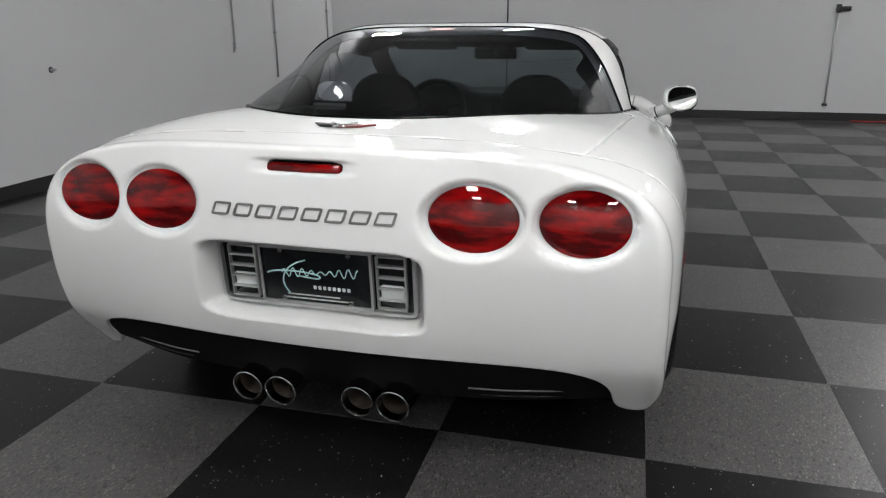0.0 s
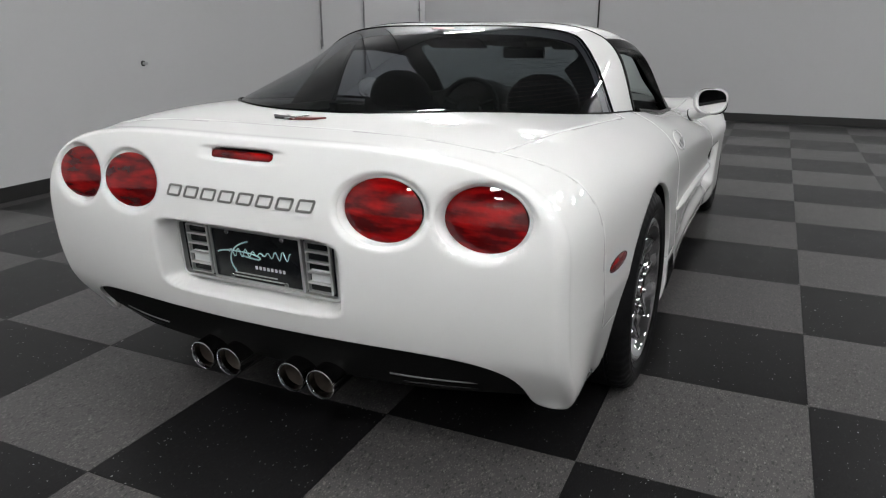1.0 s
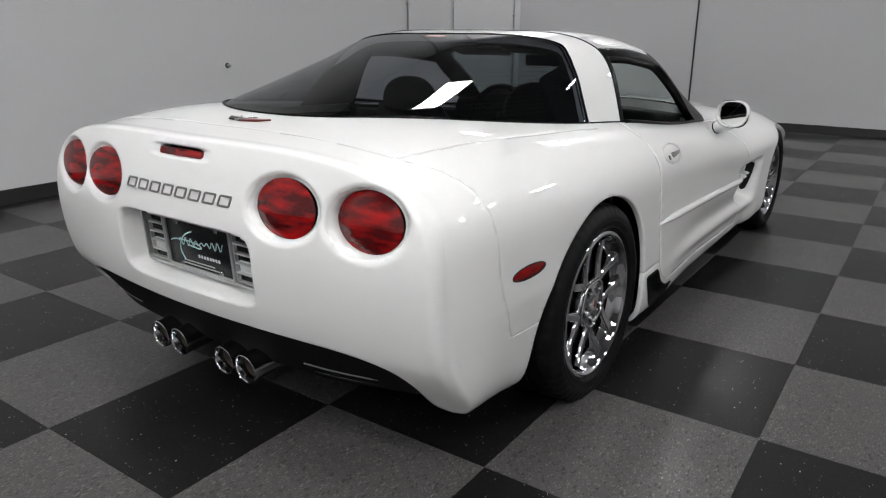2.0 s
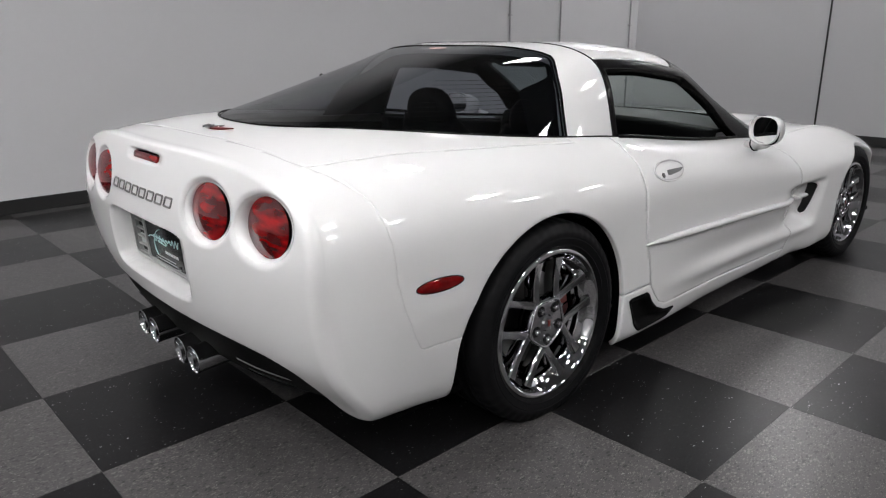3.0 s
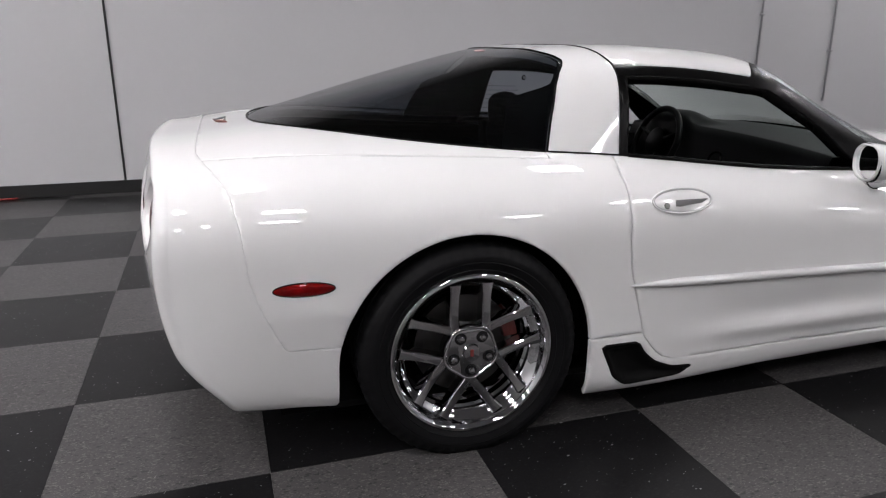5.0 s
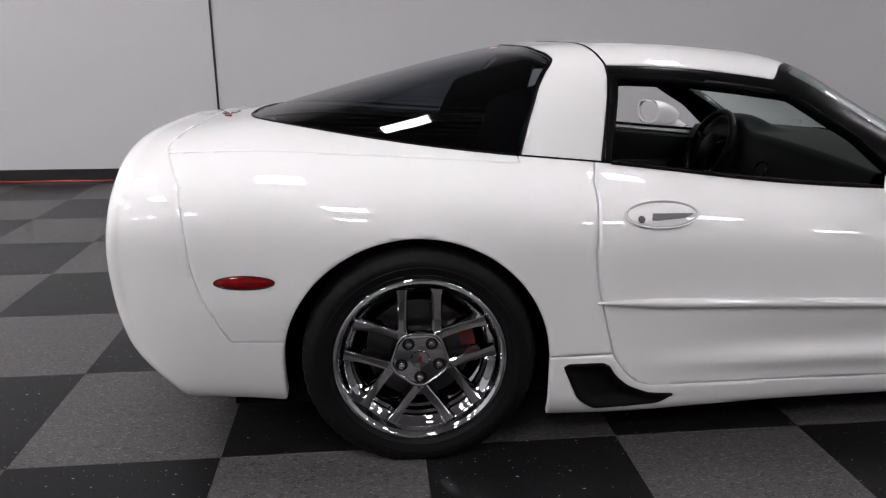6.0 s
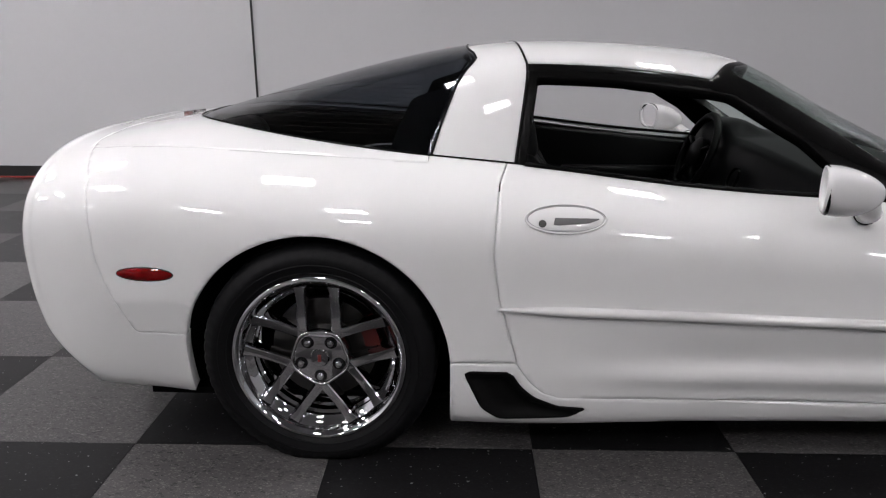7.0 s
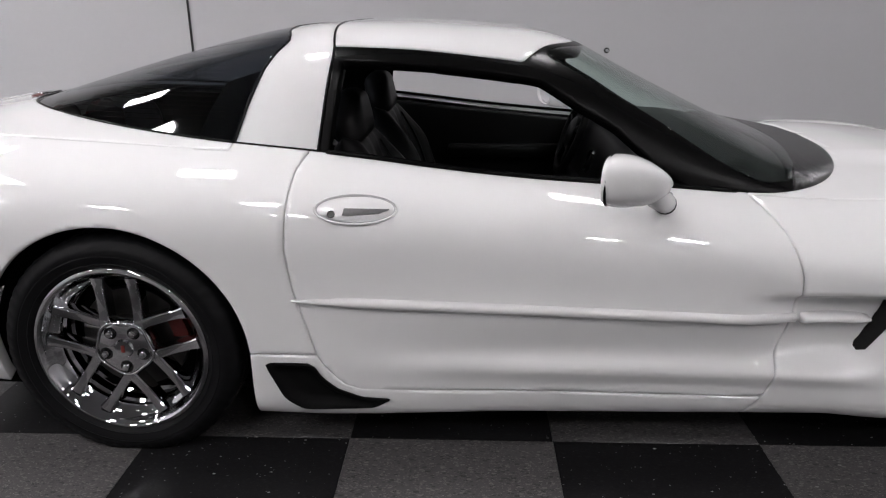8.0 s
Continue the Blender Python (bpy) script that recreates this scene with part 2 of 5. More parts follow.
def tile_material(name, base, fleck_light, fleck_dark, share, chip, spec):
    """Vinyl floor tile: mottled base with small chips of other shades, polished but scuffed."""
    m = material(name, base, 0.3, spec=spec)
    t, p, add = nodes_of(m)
    geo, info = add("ShaderNodeNewGeometry"), add("ShaderNodeObjectInfo")
    colour = None
    wide = add("ShaderNodeTexNoise")
    wide.inputs["Scale"].default_value, wide.inputs["Detail"].default_value = 1.7, 6
    fine = add("ShaderNodeTexNoise")
    fine.inputs["Scale"].default_value, fine.inputs["Detail"].default_value = 90, 3
    for node in (wide, fine):
        t.links.new(geo.outputs["Position"], node.inputs["Vector"])

    def mix(fac, a, b, strength=1.0):
        node = add("ShaderNodeMix")
        node.data_type = "RGBA"
        scaled = add("ShaderNodeMath")
        scaled.operation = "MULTIPLY"
        scaled.inputs[1].default_value = strength
        t.links.new(fac, scaled.inputs[0])
        t.links.new(scaled.outputs[0], node.inputs["Factor"])
        for slot, c in ((6, a), (7, b)):
            if isinstance(c, tuple):
                node.inputs[slot].default_value = (*c, 1)
            else:
                t.links.new(c, node.inputs[slot])
        return node.outputs[2]

    colour = mix(wide.outputs["Fac"], tuple(c * 0.82 for c in base), tuple(c * 1.18 for c in base))
    colour = mix(fine.outputs["Fac"], colour, tuple(c * 1.35 for c in base), 0.35)
    colour = mix(info.outputs["Random"], colour, tuple(c * 0.7 for c in base), 0.35)
    for scale, shade, low in ((150, fleck_dark, 1 - share * 0.8), (260, fleck_light, 1 - share), (125, fleck_light, 1 - share * 0.5), (95, fleck_dark, 1 - share * 0.35), (250, chip, 1 - share * 0.07), (150, chip, 1 - share * 0.04), (105, chip, 1 - share * 0.012)):
        cell = add("ShaderNodeTexVoronoi")
        cell.inputs["Scale"].default_value = scale
        cell.distance = "MANHATTAN"
        warp = add("ShaderNodeMapping")
        warp.inputs["Rotation"].default_value = (0, 0, scale)
        warp.inputs["Scale"].default_value = (1.0, 0.5, 1)
        t.links.new(geo.outputs["Position"], warp.inputs["Vector"])
        t.links.new(warp.outputs[0], cell.inputs["Vector"])
        split = add("ShaderNodeSeparateColor")
        t.links.new(cell.outputs["Color"], split.inputs[0])
        pick = add("ShaderNodeMath")
        pick.operation = "GREATER_THAN"
        pick.inputs[1].default_value = low
        t.links.new(split.outputs[0], pick.inputs[0])
        near = add("ShaderNodeMath")
        near.operation = "LESS_THAN"
        near.inputs[1].default_value = 0.38 if shade is chip else 0.55
        t.links.new(cell.outputs["Distance"], near.inputs[0])
        both = add("ShaderNodeMath")
        both.operation = "MULTIPLY"
        t.links.new(pick.outputs[0], both.inputs[0])
        t.links.new(near.outputs[0], both.inputs[1])
        colour = mix(both.outputs[0], colour, shade, 0.8)
    t.links.new(colour, p.inputs["Base Color"])
    rough = add("ShaderNodeMapRange")
    rough.inputs["To Min"].default_value, rough.inputs["To Max"].default_value = 0.27, 0.33
    scuff = add("ShaderNodeTexNoise")
    scuff.inputs["Scale"].default_value, scuff.inputs["Detail"].default_value = 9, 8
    t.links.new(geo.outputs["Position"], scuff.inputs["Vector"])
    t.links.new(scuff.outputs["Fac"], rough.inputs["Value"])
    t.links.new(rough.outputs[0], p.inputs["Roughness"])
    bmp = add("ShaderNodeBump")
    bmp.inputs["Strength"].default_value, bmp.inputs["Distance"].default_value = 0.03, 0.001
    t.links.new(scuff.outputs["Fac"], bmp.inputs["Height"])
    t.links.new(bmp.outputs["Normal"], p.inputs["Normal"])
    return m


TILE_GREY = tile_material("grey_tile", (0.057, 0.0545, 0.055), (0.140, 0.132, 0.127), (0.016, 0.0155, 0.016), 0.44, (0.26, 0.255, 0.25), 0.31)
TILE_DARK = tile_material("dark_tile", (0.0076, 0.0074, 0.0078), (0.018, 0.018, 0.019), (0.003, 0.003, 0.003), 0.30, (0.55, 0.55, 0.56), 0.20)

# ---------------------------------------------------------------- the room
WEST, EAST, SOUTH, NORTH, HIGH = -3.51, 9.0, -7.0, 7.47, 4.5
TILE, TX, TY = 0.6096, 0.895, -0.605


def structure(name, b, mat, label, category):
    return tagged(link(name, b, mat, flat=True), label, category, kind="structure")


structure("wall_west", block(WEST - 0.2, WEST, SOUTH - 0.2, NORTH + 0.2, 0, HIGH), WALL, "pale grey painted showroom wall, slightly marked", "wall")
structure("wall_north", block(WEST, EAST, NORTH, NORTH + 0.2, 0, HIGH), WALL, "pale grey painted wall with panel joints", "wall")
# East and south walls and ceiling are unseen, toned for bounce and reflections.
structure("wall_east", block(EAST, EAST + 0.2, SOUTH - 0.2, NORTH + 0.2, 0, HIGH), FAR_WALL, "mid grey wall out of view, assumed, toned for dim reflections", "wall")
structure("wall_south", block(WEST, EAST, SOUTH - 0.2, SOUTH, 0, HIGH), WHITE_WALL, "light grey wall out of view, assumed, toned to fill the tail with light", "wall")
structure("ceiling", block(WEST - 0.2, EAST + 0.2, SOUTH - 0.2, NORTH + 0.2, HIGH, HIGH + 0.2), CEILING, "grey ceiling out of view, assumed, toned for dim glass reflections", "ceiling")
floor = structure("floor", block(WEST - 0.2, EAST + 0.2, SOUTH - 0.2, NORTH + 0.2, -0.2, -0.006), BASE_BLACK, "black and grey checkered vinyl tile floor", "floor")
for name, box in (("baseboard_west", (WEST, WEST + 0.012, SOUTH, NORTH)), ("baseboard_north", (WEST + 0.012, EAST - 0.012, NORTH - 0.012, NORTH)),
                  ("baseboard_east", (EAST - 0.012, EAST, SOUTH, NORTH)), ("baseboard_south", (WEST + 0.012, EAST - 0.012, SOUTH, SOUTH + 0.012))):
    structure(name, block(*box, 0.001, 0.105, 0.003), BASE_BLACK, "black vinyl baseboard along the wall", "baseboard")


# joints, pipes and fixings on the walls
structure("wall_joint_west", block(WEST, WEST + 0.014, -1.417, -1.400, 0.105, HIGH, 0.003), BASE_BLACK, "black joint strip up the wall", "trim")
structure("wall_joint_north", block(-0.960, -0.940, NORTH - 0.014, NORTH, 0.105, HIGH, 0.003), BASE_BLACK, "black joint strip up the wall", "trim")


def wall_pipe(name, place, low, bend, label):
    pipe = new(name)
    tagged(pipe, label, "conduit", kind="structure")
    part("tube", tube([(0, 0, low), (0, 0, (low + HIGH) / 2), (0, 0, HIGH)], 0.011, 10), PIPE_GREY, pipe)
    part("end_cap", lathe([(0.0001, low - 0.02), (0.016, low - 0.018), (0.017, low + 0.01), (0.011, low + 0.014)], 14, "z"), PIPE_GREY, pipe)
    for z in (low + 0.5, low + 1.25, low + 2.0):
        part("clamp", block(-0.022, 0.022, -0.022, 0.022, z, z + 0.02, 0.004), PIPE_GREY, pipe)
    pipe.matrix_basis = pose(*place)
    return pipe


wall_pipe("wall_conduit", (WEST + 0.018, 5.70, 0), 0.60, 0, "grey metal conduit clamped to the wall")
wall_pipe("wall_conduit", (WEST + 0.014, 4.76, 0), 0.96, 0, "thin grey conduit clamped to the wall")
wall_pipe("wall_conduit", (WEST + 0.018, 7.26, 0), 0.12, 0, "grey conduit in the corner of the walls")
bolt = new("door_bolt")
tagged(bolt, "slim grey rod with a dark latch on the wall", "bolt")
part("rod", tube([(0, 0, 0.11), (0, 0, 1.27)], 0.012, 8), GREY_METAL, bolt)
part("foot", block(-0.03, 0.03, -0.016, 0.016, 0.095, 0.125, 0.004), BASE_BLACK, bolt)
part("latch", block(-0.03, 0.13, -0.03, 0.016, 1.225, 1.275, 0.008), BASE_BLACK, bolt)
part("knob", block(-0.03, 0.02, -0.045, 0.01, 1.205, 1.30, 0.008), BASE_BLACK, bolt)
bolt.matrix_basis = pose(3.08, NORTH - 0.016, 0.09)
plate_w = tagged(new("wall_switch"), "narrow grey switch plate on the wall", "switch")
part("cover", block(0, 0.010, -0.022, 0.022, -0.055, 0.055, 0.004), GREY_METAL, plate_w)
part("toggle", block(0.010, 0.02, -0.006, 0.006, -0.015, 0.015, 0.002), BASE_BLACK, plate_w)
plate_w.matrix_basis = pose(WEST, 4.76, 0.965)
peg = tagged(new("wall_peg"), "small grey bolt fixed in the wall", "bolt")
part("stud", lathe([(0.0001, 0.05), (0.010, 0.048), (0.012, 0.0)], 12, "x"), GREY_METAL, peg)
part("washer", lathe([(0.0001, 0.004), (0.022, 0.004), (0.024, 0.0)], 16, "x"), BASE_BLACK, peg)
peg.matrix_basis = pose(WEST, 2.13, 0.877)
cord_points = [(WEST + 0.035 + 0.008 * math.sin(i * 0.9) + 0.006 * math.sin(i * 2.3), -2.2 - i * 0.10, 0.0075) for i in range(40)]
cord = tagged(link("red_cord", tube(cord_points, 0.0075, 8), material("red_rubber", (0.30, 0.035, 0.03), 0.5)), "red extension cord along the black baseboard", "cord")
tagged(link("red_cord", tube([(3.4 + 0.1 * i, NORTH - 0.04 - 0.008 * math.sin(i * 1.1), 0.0075) for i in range(24)], 0.0075, 8), material("red_cable", (0.30, 0.035, 0.03), 0.5)), "red extension cord along the far baseboard", "cord")


# lamps under the ceiling
EMIT = bpy.data.materials.new("lamp_glow")
EMIT.use_nodes = True
EMIT.node_tree.nodes["Principled BSDF"].inputs["Emission Color"].default_value = (1.0, 0.965, 0.995, 1)
EMIT.node_tree.nodes["Principled BSDF"].inputs["Emission Strength"].default_value = LAMP_POWER


def ceiling_lamp():
    lamp = new("ceiling_light")
    tagged(lamp, "white rectangular high-bay lamp, lit, one of a set partly added for fill light", "ceiling light", "ceiling lights")
    part("housing", block(-0.32, 0.32, -0.24, 0.24, 0.0, 0.07, 0.01), GREY_METAL, lamp)
    part("diffuser", block(-0.28, 0.28, -0.20, 0.20, -0.012, -0.002), EMIT, lamp)
    part("hanger", block(-0.01, 0.01, -0.01, 0.01, 0.07, 0.5), GREY_METAL, lamp)
    return lamp


lamp0 = ceiling_lamp()
# Middle rows follow reflections in the bodywork; end rows are added for fill light.
LAMPS = [(-0.85, -6.2), (1.9, -6.2), (4.9, -6.2), (-0.85, -4.6), (1.9, -4.6), (4.9, -4.6), (-0.85, -2.8), (1.75, -2.75), (4.9, -2.8), (0.4, -0.85), (3.4, -0.6), (5.6, -0.8),
         (-0.7, 2.15), (3.3, 3.2), (5.6, 2.6), (4.9, 5.0), (4.6, 6.9), (-0.6, 7.0), (-2.9, 7.0)]
lamp0.matrix_basis = pose(*LAMPS[0], HIGH - 0.5)
for place in LAMPS[1:]:
    copy_thing(lamp0, pose(*place, HIGH - 0.5))

# ---------------------------------------------------------------- the car's outer skin
# x to its right side, y ahead from the rear axle, z up
half_width = spline((-0.92, 0.828), (-0.84, 0.862), (-0.75, 0.890), (-0.55, 0.910), (-0.30, 0.925), (0.0, 0.937), (0.4, 0.934), (0.8, 0.927), (1.3, 0.924), (1.8, 0.928), (2.3, 0.943), (2.65, 0.946), (2.85, 0.910), (3.0, 0.860), (3.35, 0.73), (3.65, 0.56))
waist = spline((-0.9, 0.56), (-0.3, 0.59), (0.4, 0.60), (1.2, 0.57), (2.0, 0.55), (2.65, 0.55), (3.65, 0.45))
crown = spline((-0.92, 0.896), (-0.75, 0.913), (-0.5, 0.941), (-0.2, 0.945), (0.3, 0.935), (0.56, 0.925), (1.0, 0.862), (1.44, 0.808), (1.8, 0.793), (2.05, 0.785), (2.3, 0.775), (2.65, 0.745), (3.2, 0.66), (3.65, 0.55))
power_up = spline((-0.92, 3.5), (-0.7, 3.6), (-0.45, 3.3), (0.0, 2.9), (0.5, 2.8), (1.0, 3.0), (1.5, 3.0), (1.8, 2.4), (2.1, 2.2), (2.65, 2.4), (3.65, 2.6))
bottom = spline((-0.92, 0.195), (-0.75, 0.165), (-0.56, 0.135), (-0.38, 0.115), (0.0, 0.105), (0.38, 0.090), (1.8, 0.105), (2.2, 0.110), (2.65, 0.12), (3.65, 0.16))
power_low = spline((-0.92, 8.5), (-0.75, 9.5), (-0.5, 10.5), (-0.3, 11.5), (0.4, 13.0), (1.8, 13.0), (2.4, 9.0), (3.65, 6.0))

HALF, CORNER = 200, 0.038


door_scoop = ramp(*[(0.10 + 0.004 * i, float(spline((0.10, 0.030), (0.17, 0.026), (0.215, 0.022), (0.250, 0.017), (0.268, 0.009), (0.284, 0.004), (0.300, 0.006), (0.325, 0.017), (0.345, 0.020), (0.38, 0.014), (0.42, 0.004), (0.45, 0.0), (0.50, 0.0))(0.10 + 0.004 * i))) for i in range(100)])


def side_relief(y, z):
    """How far the flank lies in from its plain curve: the scooped lower door and the cove behind the front wheel."""
    along = smooth(0.52, 1.20, y) * (1 - smooth(1.95, 2.15, y))
    d = along * door_scoop(z)
    end = 2.022 + 0.413 * (z - 0.35)
    cove = smooth(1.67, 2.00, y) * (1 - smooth(end - 0.012, end + 0.068, y)) * smooth(0.285, 0.345, z) * (1 - smooth(0.496, 0.526, z))
    return d + 0.070 * cove


def section(y):
    """The right half of the cross-section at y, from the middle of the underside to the middle of the top, in even steps."""
    w, z1, zt, zb, nu, nl = half_width(y), waist(y), crown(y), bottom(y), power_up(y), power_low(y)
    a = np.linspace(0, 1, 700) ** 2 * np.pi / 2
    a = np.concatenate([a, np.pi / 2 - a])
    a = np.unique(np.round(a, 9))
    up = np.stack([w * np.cos(a).clip(0) ** (2 / nu), z1 + (zt - z1) * np.sin(a).clip(0) ** (2 / nu)], 1)
    low = np.stack([w * np.cos(a).clip(0) ** (2 / nl), z1 - (z1 - zb) * np.sin(a).clip(0) ** (2 / nl)], 1)
    p = np.concatenate([low[::-1], up[1:]])
    # the flank behind the rear wheel leans in towards the ground
    lean = 0.17 * (1 - smooth(-0.30, 0.30, y)) * (0.30 + 0.70 * smooth(-0.80, -0.45, y))
    p[:, 0] -= lean * np.clip(0.49 - p[:, 1], 0, 1) * smooth(0.5, 0.9, p[:, 0] / w)
    s = np.concatenate([[0], np.cumsum(np.hypot(*np.diff(p, axis=0).T))])
    q = np.linspace(0, s[-1], HALF + 1)
    return np.interp(q, s, p[:, 0]), np.interp(q, s, p[:, 1])


tail_y = spline((0.16, -0.804), (0.24, -0.842), (0.30, -0.872), (0.36, -0.896), (0.44, -0.920), (0.54, -0.935), (0.64, -0.938), (0.74, -0.926), (0.86, -0.896), (0.90, -0.882))
RECESS_RIM = 1.11
TAIL_LIGHTS = [(-0.674, 0.747, 0.104, 0.077), (-0.421, 0.752, 0.108, 0.077), (0.421, 0.752, 0.108, 0.077), (0.674, 0.747, 0.104, 0.077)]


def tail_face(x, z):
    tuck = 0.045 * (1 - smooth(0.20, 0.40, z)) * smooth(0.45, 0.80, np.abs(x))
    return tail_y(z) + 0.125 * x ** 2 + tuck


def oval(x, z, light):
    cx, cz, rx, rz = light
    return np.sqrt(((x - cx) / rx) ** 2 + ((z - cz) / rz) ** 2)


def plate_box(x, z):
    return ((np.abs(x) / 0.290) ** 7 + (np.abs(z - 0.560) / 0.100) ** 7) ** (1 / 7)


def stop_box(x, z):
    return ((np.abs(x) / 0.102) ** 5 + (np.abs(z - 0.858) / 0.0135) ** 5) ** (1 / 5)


def tail_relief(x, z):
    """How far the tail is sunk round the lamps and the plate."""
    d = np.zeros_like(x)
    for light in TAIL_LIGHTS:
        d = np.maximum(d, 0.010 * (1 - smooth(1.06, 1.26, oval(x, z, light))))
    d = np.maximum(d, 0.090 * (1 - smooth(0.97, 1.08, plate_box(x, z))))
    return np.maximum(d, 0.010 * (1 - smooth(0.9, 1.5, stop_box(x, z))))


def hood_relief(x, y):
    """The raised middle of the hood and the crests over the front wheels."""
    dome = 0.016 * (1 - smooth(0.28, 0.44, np.abs(x))) * smooth(2.0, 2.35, y)
    crest = 0.026 * np.exp(-((np.abs(x) - 0.72) / 0.10) ** 2) * np.exp(-((y - 2.60) / 0.42) ** 2)
    return dome + crest


def body_skin():
    ys = np.linspace(-0.93, 3.66, 500)
    table = [section(y) for y in ys]
    tx, tz = np.array([t[0] for t in table]), np.array([t[1] for t in table])
    u = np.linspace(0, 1, HALF + 1)
    x0, z0 = section(-0.75)
    start = tail_face(x0, z0) + 0.034
    tau = np.concatenate([np.linspace(0, 0.25, 75)[:-1], np.linspace(0.25, 1, 190)])
    rows = []
    # the tail, ring by ring from its middle outwards
    px = np.array([np.interp(start[j], ys, tx[:, j]) for j in range(HALF + 1)])
    pz = np.array([np.interp(start[j], ys, tz[:, j]) for j in range(HALF + 1)])
    turn = np.linspace(np.pi / 2, 0, 26)
    crisp = 0.80 - 0.08 * smooth(0.80, 0.89, pz)
    corner = [(1 - CORNER + CORNER * max(math.cos(a), 0.0) ** crisp, math.sin(a) ** crisp) for a in turn]
    for k, out in [(q, 1.0) for q in np.linspace(0.004, 1 - CORNER, 92)[:-1]] + corner:
        x, z = px * k, 0.58 + (pz - 0.58) * k
        y = start - (start - tail_face(x, z)) * out
        rows.append(np.stack([x, y + tail_relief(x, z), z], 1))
    for t in tau[1:]:
        y = start + (3.6 - start) * t
        x = np.array([np.interp(y[j], ys, tx[:, j]) for j in range(HALF + 1)])
        z = np.array([np.interp(y[j], ys, tz[:, j]) for j in range(HALF + 1)])
        side = smooth(0.6, 0.85, x)
        z = z + hood_relief(x, y) * (z > 0.55)
        rows.append(np.stack([x - side_relief(y, z) * side, y, z], 1))
    grid = np.array(rows)
    other = grid[:, ::-1].copy()
    other[:, :, 0] *= -1
    grid = np.concatenate([grid, other[:, 1:]], 1)
    n, m = grid.shape[:2]
    i, j = np.meshgrid(np.arange(n - 1), np.arange(m - 1), indexing="ij")
    a = i * m + j
    quads = np.stack([a, a + m, a + m + 1, a + 1], -1).reshape(-1, 4)
    return Skin(grid.reshape(-1, 3), quads)


X, Y, Z = (lambda v: v[:, 0]), (lambda v: v[:, 1]), (lambda v: v[:, 2])


def arch(v, cy, cz, r):
    y, z = v[:, 1] - cy, v[:, 2] - cz
    return np.where(z > 0, np.hypot(y, z), np.abs(y)) - r


glass_base = spline((1.0, 0.742), (1.2, 0.736), (1.44, 0.718), (1.76, 0.694), (2.17, 0.66))


def footprint(y):
    """Half the width of the cabin where it meets the body."""
    a = np.clip((1.0 - y) / 1.565, 0, 1)
    c = np.clip((y - 1.72) / 0.45, 0, 1)
    return np.where(np.asarray(y) < 1.0, 0.742 * (1 - a ** 2.5) ** 0.4, glass_base(y)) * (1 - c ** 2.6) ** (1 / 2.6)


def outside_cabin(v):
    x, y = np.abs(v[:, 0]), v[:, 1]
    f = x - footprint(y)
    f = np.where(y < -0.48, np.maximum(f, (-0.565 - y)), f)
    f = np.where(y > 2.08, np.maximum(f, y - 2.17), f)
    return np.where(v[:, 2] < 0.6, 1.0, f)


seam_tail = ramp((0.385, -0.53), (0.44, -0.555), (0.52, -0.59), (0.6, -0.612), (0.734, -0.625), (0.82, -0.645), (0.865, -0.685), (0.895, -0.728), (1.0, -0.735))
seam_rear_door = ramp((0.0, 1.591), (0.19, 1.191), (0.208, 0.741), (0.222, 0.671), (0.236, 0.633), (0.27, 0.598), (0.315, 0.565), (0.435, 0.532), (0.519, 0.508), (0.633, 0.493), (0.759, 0.501), (0.82, 0.509), (0.865, 0.536), (1, 0.551))
seam_front_door = spline((0.10, 1.719), (0.15, 1.751), (0.215, 1.791), (0.31, 1.809), (0.44, 1.835), (0.566, 1.838), (0.63, 1.823), (0.705, 1.784), (0.758, 1.728), (0.85, 1.609))


def ahead_of_tail(v):
    return np.minimum(v[:, 1] - seam_tail(v[:, 2]), v[:, 2] - 0.385 + 10 * (v[:, 1] > 0.1))


def in_door(v):
    return np.minimum(np.minimum(v[:, 1] - seam_rear_door(v[:, 2]), seam_front_door(v[:, 2]) - v[:, 1]), v[:, 2] - 0.213 + 0.004 * (v[:, 1] - 0.7))


hatch_side = spline((-0.735, 0.645), (-0.64, 0.668), (-0.42, 0.695), (0.0, 0.722), (0.3, 0.741))


def in_hatch(v):
    return np.minimum(hatch_side(v[:, 1]) - np.abs(v[:, 0]), 0.305 - v[:, 1])


def diffuser_gap(v):
    x, z, y = np.abs(v[:, 0]), v[:, 2], v[:, 1]
    f = ((x / 0.764) ** 7 + (np.clip(z - 0.10, 0, 1) / 0.286) ** 7) ** (1 / 7) - 1
    return np.where(y > -0.50, 1.0, f) * 0.5


tail_edge = spline((-0.95, 0.58), (-0.88, 0.47), (-0.84, 0.385), (-0.80, 0.315), (-0.775, 0.278), (-0.74, 0.236), (-0.70, 0.214), (-0.635, 0.199), (-0.53, 0.188), (-0.40, 0.178), (0.2, 0.160))
LOW_EDGE = lambda v: np.where(v[:, 1] < 0.2, v[:, 2] - tail_edge(v[:, 1] + 0.09 * (1 - smooth(0.50, 0.88, np.abs(v[:, 0])))), v[:, 2] - 0.117 - 0.018 * (v[:, 1] - 0.38))



